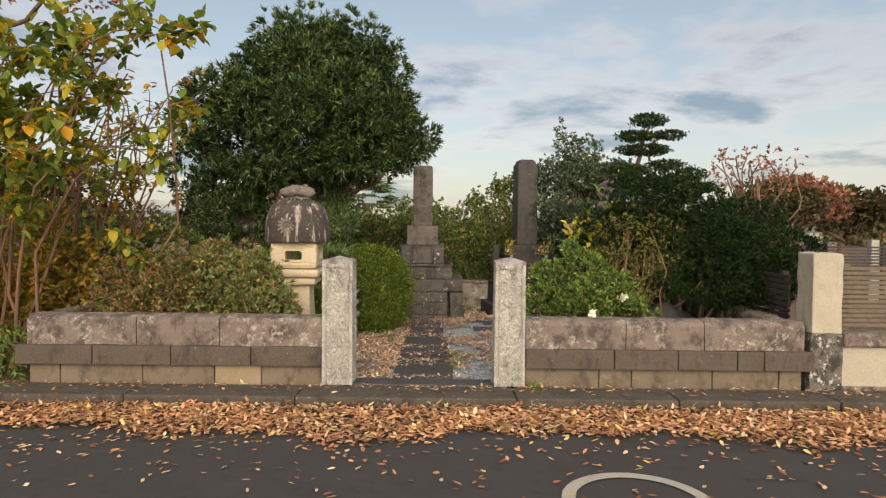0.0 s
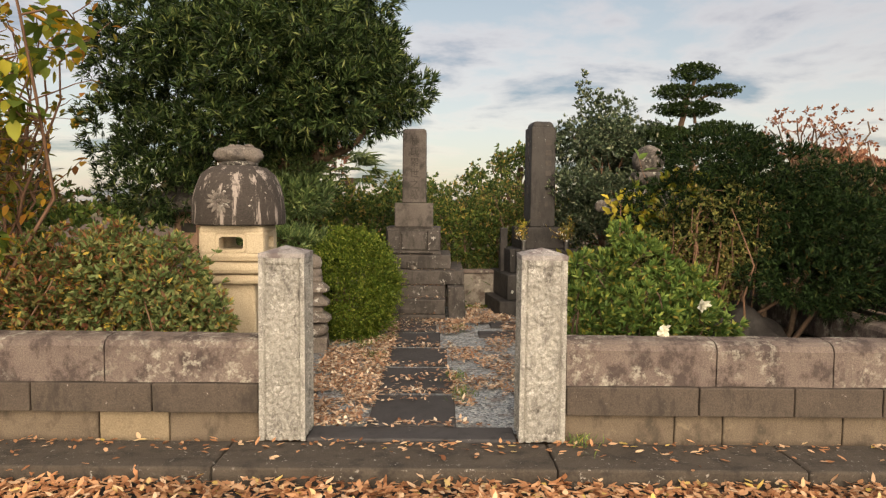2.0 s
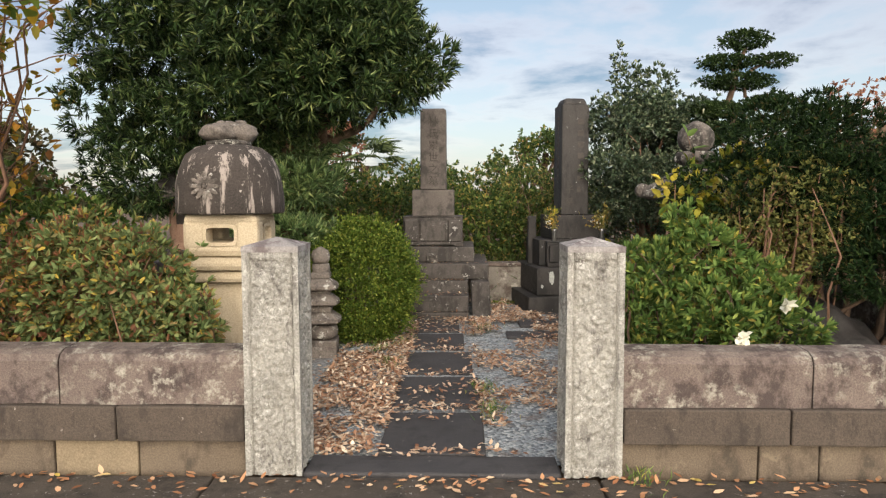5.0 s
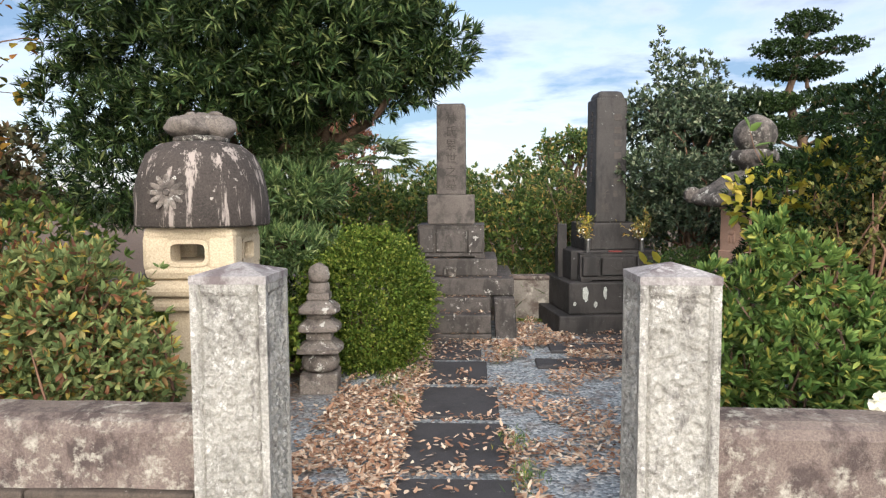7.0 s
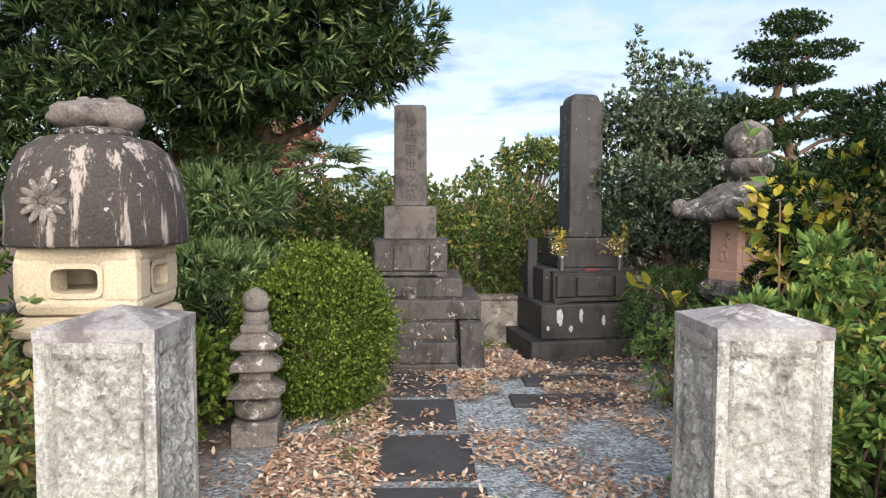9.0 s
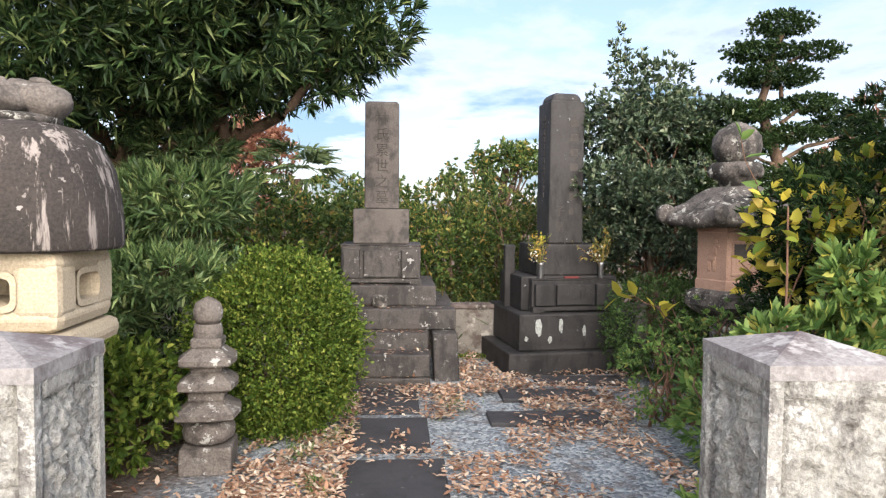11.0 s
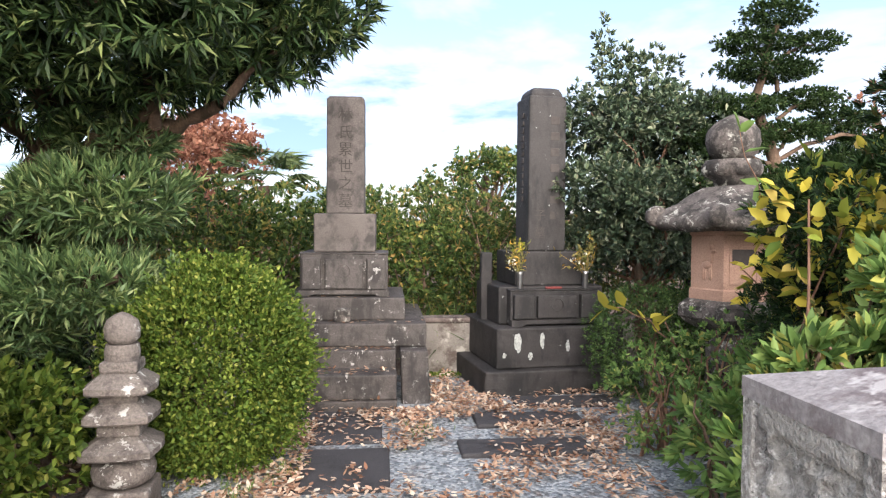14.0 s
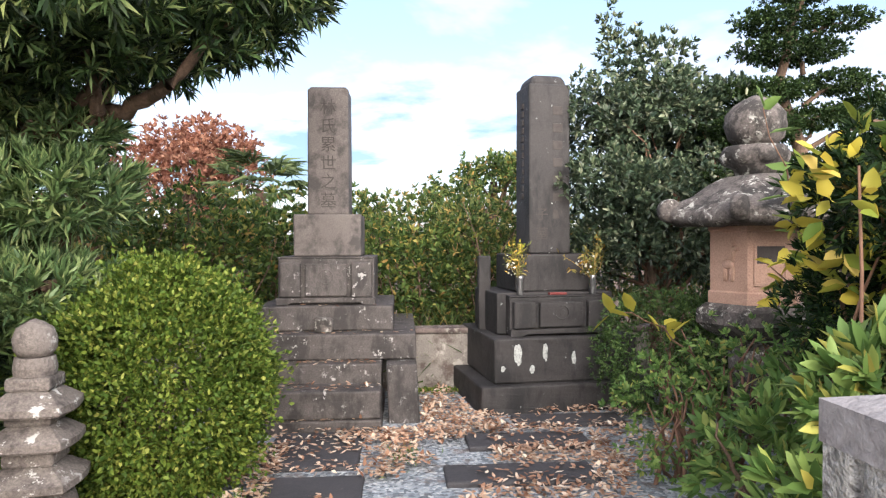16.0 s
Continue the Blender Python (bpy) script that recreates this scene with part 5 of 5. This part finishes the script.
tiers = [(a * 1.12, q, 1.9 + (c - 1.9) * 1.2, d * 1.12, e, f * 1.05) for a, q, c, d, e, f in tiers]
p, w = tufts(tiers, 13000, 8, 0.6, 0.35, 0.5)
foliage("crown", p, w, 0.030, 0.013, NIWAKI, nw, "flat pads of dark leaves", False)
tubes("trunk", [limb((0, 0, 0), (0.05, 0, 1.6), 0.09, 0.06, 0.05), limb((0.05, 0, 1.6), (0.02, 0, 3.08), 0.06, 0.02, 0.08)], BARK, nw, 8)
for t in tiers[1:11]:
    tubes("branch", [limb((0.03, 0, t[2] - 0.18), (t[0], t[1], t[2] - 0.02), 0.022, 0.01, 0.08)], BARK, nw, 6)

# hedge and weeds behind the back wall
def hedge(x, y, w, h, mat, label, n, leaf):
    cl = [(a, R.normal() * 0.08, h * 0.55 + R.normal() * 0.11, 0.34, 0.36, h * 0.5) for a in np.arange(-w / 2, w / 2 + 0.01, 0.28)]
    return shrub("hedge_shrub", x, y, label, cl, n, 8, leaf, mat, 0.85, "hedge", "hedge behind the graves", stems=30, inner=0.55)


hedge(-1.55, 10.85, 1.5, 1.6, HEDGE, "dark glossy hedge shrub behind the grave", 1500, (0.065, 0.032))
hedge(0.15, 10.95, 1.5, 1.52, HEDGE, "green hedge shrub with bare stems below", 1500, (0.060, 0.026))
hedge(1.15, 11.1, 0.9, 1.6, PALEHEDGE, "pale green hedge shrub turning yellow", 800, (0.065, 0.024))
hedge(-2.8, 11.3, 1.4, 1.5, HEDGE, "dark hedge shrub under the tree", 900, (0.065, 0.03))
hedge(-1.0, 12.2, 3.4, 1.72, PALEHEDGE, "tall pale green shrubs behind the hedge", 2000, (0.075, 0.03))
hedge(2.0, 12.2, 3.0, 1.72, PALEHEDGE, "tall pale green shrubs behind the hedge", 1600, (0.075, 0.028))
hedge(3.8, 11.4, 1.6, 1.8, HEDGE, "dark hedge shrub behind the plot", 900, (0.065, 0.03))
weeds = plant("grass_weeds", 0.3, 10.6, "long yellow-green grass behind the back wall", "grass")
n = 900
gp = np.stack([R.uniform(-0.9, 0.9, n), R.uniform(-0.18, 0.18, n), np.full(n, 0.0)], 1)
ob = foliage("grass", gp, unit(R.normal(size=(n, 3)) * 0.45 + np.array([0, -0.15, 1.0])), 0.62, 0.016, PALEHEDGE, weeds, broad=False, droop=0.35)
tagged(ob, kind="stuff")
moss = plant("moss_strip", 0.45, 10.08, "low green weeds at the foot of the back wall", "weeds", z=0)
n = 700
gp = np.stack([R.uniform(-0.35, 0.4, n), R.uniform(-0.08, 0.08, n), np.zeros(n)], 1)
tagged(foliage("grass", gp, unit(R.normal(size=(n, 3)) + np.array([0, 0, 0.9])), 0.03, 0.014, CLIPPED, moss), kind="stuff")
for gx, gy in ((-0.66, 6.9), (0.03, 6.2), (-0.64, 7.7), (0.12, 8.35), (0.75, 4.72), (0.08, 5.7), (-0.85, 7.45)):
    g = plant("grass_tuft", gx, gy, "small green grass tuft between the stones", "grass", "grass tufts", 0.0)
    n = 90
    gp = np.stack([R.normal(size=n) * 0.05, R.normal(size=n) * 0.09, np.zeros(n)], 1)
    tagged(foliage("grass", gp, unit(R.normal(size=(n, 3)) * 0.5 + np.array([0, 0, 1.0])), 0.06, 0.006, ROSETTE, g, broad=False, droop=0.3), kind="stuff")

# tall broad-leaved saplings and undergrowth on the far left
def sapling(x, y, h, lean, n, mat, leaf, label, low=0.45):
    s = plant("sapling", x, y, label, "sapling", "roadside saplings")
    paths, pts = [], []
    for _ in range(7):
        top = (lean[0] + R.normal() * 0.35, lean[1] + R.normal() * 0.3, h * R.uniform(0.8, 1.05))
        path = limb((R.normal() * 0.1, R.normal() * 0.1, 0), top, 0.022, 0.007, 0.08, 8)
        paths.append(path)
        for _ in range(7):
            q = path[R.integers(4, 9)][0]
            e = Vector(q) + Vector((R.normal() * 0.35, R.normal() * 0.3, R.uniform(0.05, 0.4)))
            paths.append(limb(q, e, 0.008, 0.003, 0.1, 4))
            for k in range(n):
                pts.append(tuple(Vector(q).lerp(e, R.uniform(0.2, 1.05)) + Vector(R.normal(size=3)) * 0.04))
    tagged(tubes("stem_tangle", paths, TWIG, s, 5), kind="stuff")
    pts = np.array(pts)
    pts = pts[pts[:, 2] > h * low]
    foliage("leaves", pts, unit(R.normal(size=pts.shape) + np.array([0.1, -0.3, -0.35])), leaf[0], leaf[1], mat, s, flat=True)


sapling(-4.2, 5.2, 3.1, (1.25, -0.2), 30, BROAD, (0.125, 0.085), "tall sapling with large yellow-green leaves", 0.22)
sapling(-4.9, 5.0, 3.2, (0.8, -0.3), 30, BROAD, (0.125, 0.085), "tall sapling with large yellow-green leaves", 0.22)
sapling(-5.6, 5.6, 3.6, (0.6, -0.4), 28, BROAD, (0.125, 0.085), "tall sapling with large yellow-green leaves", 0.3)
sapling(-3.9, 6.6, 2.7, (0.3, -0.1), 9, AUTUMN, (0.10, 0.055), "thin autumn sapling with drooping leaves", 0.3)
sapling(-4.6, 6.9, 3.0, (0.3, 0.0), 9, AUTUMN, (0.10, 0.055), "thin autumn sapling with drooping leaves", 0.3)
shrub("undergrowth", -4.75, 5.7, "tangled yellow and green autumn undergrowth", [(-1.6, 0, 0.55, 0.7, 0.7, 0.6), (-0.7, 0, 0.65, 0.6, 0.6, 0.6), (0.1, -0.1, 0.60, 0.6, 0.6, 0.6), (0.6, 0.2, 0.8, 0.5, 0.5, 0.6), (-0.2, 0.9, 1.0, 0.8, 0.6, 0.7), (-1.2, -0.6, 0.3, 0.8, 0.4, 0.35)], 2600, 7, (0.075, 0.038), AUTUMN, 0.9, stems=60, bark=TWIG)
shrub("undergrowth", -3.7, 7.6, "green undergrowth behind the azaleas", [(0, 0, 0.8, 0.7, 0.5, 0.7), (-0.9, 0.1, 0.9, 0.7, 0.5, 0.7), (-1.9, 0.3, 0.9, 0.8, 0.6, 0.8)], 1500, 7, (0.08, 0.035), ROSETTE, 0.9, stems=30, bark=TWIG)
shrub("undergrowth", -6.8, 6.5, "tangled autumn undergrowth by the road", [(0, 0, 0.9, 1.2, 0.8, 0.9), (-1.6, 0, 1.0, 1.2, 0.8, 1.0)], 1200, 7, (0.09, 0.045), AUTUMN, 0.9, stems=30, bark=TWIG)
ferns = plant("fern_clump", -4.6, 4.95, "pale green ferny plants by the wall end", "fern")
n = 1800
gp = np.stack([R.uniform(-1.6, 0.7, n), R.normal(size=n) * 0.18, R.uniform(0.0, 0.5, n)], 1)
foliage("fronds", gp, unit(R.normal(size=(n, 3)) + np.array([0, -0.3, 0.4])), 0.10, 0.022, ROSETTE, ferns, broad=False)


# ---------------------------------------------------------------- far trees
def far_tree(x, y, h, r, mat, label, n, leaf, trunk=0.12, low=-0.2, flat=0.75, bare=0):
    t = plant("distant_tree", x, y, label, "tree", "distant trees")
    cl = dome_clumps(26, (0, 0, h - r * flat), (r, r, r * flat), r * 0.32, low, int(abs(x) * 7 + y)) + [(0, 0, h - r * flat, r * 0.6, r * 0.6, r * flat * 0.6)]
    tubes("trunk", [limb((0, 0, 0), (0, 0, h - r * flat), trunk, trunk * 0.6, 0.04)], BARK, t, 8)
    for c in cl[:14]:
        tubes("branch", [limb((0, 0, h * R.uniform(0.3, 0.55)), c[:3], trunk * 0.35, 0.01, 0.1)], BARK, t, 5)
    p, w = tufts(cl, n, 6, 0.9, 0.35, 0.2)
    foliage("crown", p, w, leaf, leaf * 0.5, mat, t)


far_tree(-3.9, 17.5, 3.5, 1.5, REDLEAF, "red autumn tree beyond the graves", 1700, 0.10)
far_tree(-2.9, 15.5, 1.9, 0.7, REDLEAF, "low red-brown autumn shrub tree", 700, 0.09)
far_tree(1.0, 16.5, 2.45, 0.75, PALEHEDGE, "feathery pale green tree beyond the hedge", 240, 0.09)
far_tree(1.8, 17.0, 2.85, 0.7, HEDGE, "thin pine-like tree beyond the hedge", 500, 0.09)
far_tree(-0.8, 20.0, 2.2, 1.4, HEDGE, "round green tree far behind", 900, 0.11)
far_tree(5.3, 10.5, 2.9, 0.85, REDLEAF, "sparse pinkish autumn tree with open twigs", 170, 0.06, 0.05, -0.2, 0.7)
far_tree(7.2, 14.0, 2.55, 0.95, FARWOOD, "olive round tree behind the fence", 900, 0.12)
far_tree(10.4, 19.0, 2.95, 1.25, REDLEAF, "dark reddish autumn tree far behind", 1000, 0.16, 0.2)
far_tree(13.6, 22.0, 2.9, 1.4, FARWOOD, "dark pine far behind the cemetery", 1000, 0.18, 0.2)
far_tree(16.4, 22.0, 2.4, 1.2, PALEHEDGE, "olive tree far behind the cemetery", 900, 0.16, 0.2)
far_tree(20.0, 24.0, 2.5, 1.4, HEDGE, "dark tree far behind the cemetery", 900, 0.18, 0.2)
far_tree(-9.0, 14.0, 2.8, 1.6, FARWOOD, "brownish autumn tree beyond the undergrowth", 900, 0.14, 0.2)
far_tree(-13.0, 17.0, 3.2, 2.0, FARWOOD, "dark tree beyond the undergrowth", 900, 0.18, 0.2)
far_tree(-7.5, 22.0, 2.6, 1.6, FARWOOD, "dark hazy tree behind the graves", 900, 0.16, 0.2)
far_tree(15.5, 9.5, 6.2, 1.9, REDLEAF, "dark red maple at the roadside", 700, 0.12, 0.2, -0.6)

maple = plant("red_maple", -6.8, 7.6, "red maple with a branch reaching overhead", "tree")
tubes("trunk", [limb((0, 0, 0), (0.2, -0.2, 3.2), 0.14, 0.10, 0.05), limb((0.2, -0.2, 3.2), (2.9, -1.2, 4.15), 0.06, 0.012, 0.06), limb((0.2, -0.2, 3.2), (0.8, -1.4, 4.3), 0.06, 0.012, 0.06)], BARK, maple, 8)
p, w = tufts([(2.5, -1.1, 4.12, 0.8, 0.6, 0.22), (1.2, -1.2, 4.2, 0.9, 0.7, 0.26), (0.2, -1.0, 4.2, 0.9, 0.8, 0.4)], 420, 5, 0.9, 0.1)
foliage("crown", p, w, 0.055, 0.035, REDLEAF, maple, "fine red maple leaves")

palm = plant("fan_palm", -1.95, 14.6, "fan palm with drooping fronds beyond the hedge", "palm")
tubes("trunk", [limb((0, 0, 0), (0, 0, 1.95), 0.10, 0.09, 0.02)], BARK, palm, 8)
for i in range(24):
    a, e = 2 * math.pi * i / 24 + R.normal() * 0.1, R.uniform(-0.5, 1.1)
    tip = Vector((math.cos(a) * 0.42 * math.cos(e * 0.7), math.sin(a) * 0.42 * math.cos(e * 0.7), 2.05 + 0.36 * math.sin(e)))
    k = 16
    d0 = (tip - Vector((0, 0, 2.0))).normalized()
    s0 = d0.cross(Vector((0, 0, 1))).normalized()
    ways = np.array([tuple(d0 * math.cos(q) + s0 * math.sin(q) + Vector((0, 0, -0.15))) for q in np.linspace(-1.2, 1.2, k)])
    foliage("frond", np.tile(np.array(tip), (k, 1)), ways, 0.40, 0.05, PALM, palm, broad=False, droop=0.25)

wood = plant("far_woods", 0, 60, "line of distant woods at the horizon", "woods")
cl = [(x, R.uniform(-6, 6), R.uniform(0.2, 0.9), R.uniform(3, 6), 3.0, R.uniform(0.9, 1.6)) for x in np.arange(-75, 76, 4.0)]
p, w = tufts(cl, 5200, 5, 0.9, 0.6)
tagged(foliage("crown", p, w, 0.55, 0.34, FARWOOD, wood), kind="stuff")

house = plant("distant_house", 45.0, 62.0, "pale house with a low roof far behind the trees", "house")
part("wall", box(-4, 4, -3, 3, 0, 2.6, 0.0), HOUSE_WALL, house)
part("roof", box(-4.4, 4.4, -3.4, 3.4, 2.6, 3.5, 0.0, 0, 0, 0.55), TOMB_DARK, house)
for i in (-2.4, 0.0, 2.4):
    part("window", box(i - 0.5, i + 0.5, -3.03, -2.95, 1.2, 2.2, 0.0), TOMB_DARK, house)


# ---------------------------------------------------------------- fallen leaves
def litter(name, label, pts, size, tilt=0.35, mat=None):
    n = len(pts)
    way = np.stack([R.normal(size=n), R.normal(size=n), R.normal(size=n) * tilt], 1)
    ob = foliage(name, pts, way, size, size * 0.46, mat or LITTER, None, droop=-0.1, flat=True)
    return tagged(ob, label, "fallen leaves", kind="stuff")


n = 25000
x = R.uniform(-9, 9, n)
edge = 3.50 + 0.12 * np.sin(x * 1.7) + 0.10 * np.sin(x * 4.1 + 1) + 0.05 * np.sin(x * 9.3)
y = edge + (4.27 - edge) * R.random(n) ** 0.85 + R.normal(size=n) * 0.05
ok = y < 4.275
pts = np.stack([x, y, ROAD + 0.012 + R.random(n) * 0.045], 1)[ok]
litter("leaf_drift", "thick drift of orange-brown leaves in the gutter", pts, 0.060, 0.28)
n = 1000
pts = np.stack([R.uniform(-8, 8, n), 3.5 - R.exponential(0.55, n), np.full(n, ROAD + 0.014)], 1)
litter("scattered_leaves", "scattered dry leaves on the asphalt", pts, 0.055, 0.12)
n = 520
pts = np.stack([R.uniform(-5, 5, n), 4.70 - R.exponential(0.09, n), np.full(n, 0.010)], 1)
litter("kerb_leaves", "dry leaves caught along the kerb", pts, 0.05, 0.2)


def plot_leaves(n, x0, x1, y0, y1, thin):
    q = np.stack([R.uniform(x0, x1, n), R.uniform(y0, y1, n)], 1)
    k = np.array([noise.noise((a * 1.6, b * 1.6, 2.0)) + 0.5 * noise.noise((a * 5, b * 5, 1.0)) for a, b in q])
    return q[k > thin]


q = np.concatenate([plot_leaves(6400, -1.15, -0.55, 4.97, 8.6, -0.25), plot_leaves(7600, -0.02, 1.3, 5.0, 8.9, -0.16), plot_leaves(5200, -0.1, 1.9, 7.9, 10.1, -0.2), plot_leaves(1000, -0.75, 0.1, 5.0, 8.95, 0.18), plot_leaves(2400, -3.4, -1.0, 5.0, 8.5, -0.1), plot_leaves(1900, -0.3, 0.75, 8.6, 10.1, -0.6)])
gaps = np.concatenate([np.stack([R.uniform(-0.62, 0.0, 60), R.normal(yy, 0.035, 60)], 1) for yy in (4.97, 5.72, 6.565, 7.375, 8.15)])
q = np.concatenate([q, gaps, np.stack([R.uniform(-0.7, -0.1, 150), R.uniform(8.45, 8.92, 150)], 1)])
clear = np.zeros(len(q), bool)
for x0, x1, y0, y1 in ((0.33, 1.12, 7.92, 8.20), (0.50, 1.24, 8.50, 8.79), (0.86, 1.60, 8.98, 9.24)):
    clear |= (q[:, 0] > x0 - 0.01) & (q[:, 0] < x1 + 0.01) & (q[:, 1] > y0 - 0.01) & (q[:, 1] < y1 + 0.01)
q = q[~clear | (R.random(len(q)) < 0.14)]
onslab = ((q[:, 0] > -0.68) & (q[:, 0] < 0.02)) | (q[:, 1] > 7.9)
pts = np.column_stack([q, np.where(onslab, 0.024, 0.004) + R.random(len(q)) * 0.014])
inside = (pts[:, 1] > 8.9) & (pts[:, 0] > -0.9) & (pts[:, 0] < 0.25)
under = (pts[:, 1] > 9.27 + 0.17 * (pts[:, 0] - 0.63)) & (pts[:, 0] > 0.61 - 0.18 * (pts[:, 1] - 9.3))
litter("plot_leaves", "brown and pale dry leaves on the gravel", pts[~inside & ~under], 0.044, 0.25, LITTER_PALE)
steps = []
for y0, y1, z, k, x0, x1 in ((8.98, 9.19, 0.260, 55, -0.86, -0.06), (9.22, 9.32, 0.394, 45, -0.86, -0.06), (9.34, 9.48, 0.578, 34, -1.0, 0.2), (8.94, 8.95, 0.076, 20, -0.8, -0.06), (9.50, 9.56, 0.762, 6, -0.85, 0.0)):
    steps.append(np.stack([R.uniform(x0, x1, k), R.uniform(y0, y1, k), np.full(k, z)], 1))
litter("step_leaves", "dry leaves lying on the grave steps", np.concatenate(steps), 0.046, 0.15, LITTER_PALE)
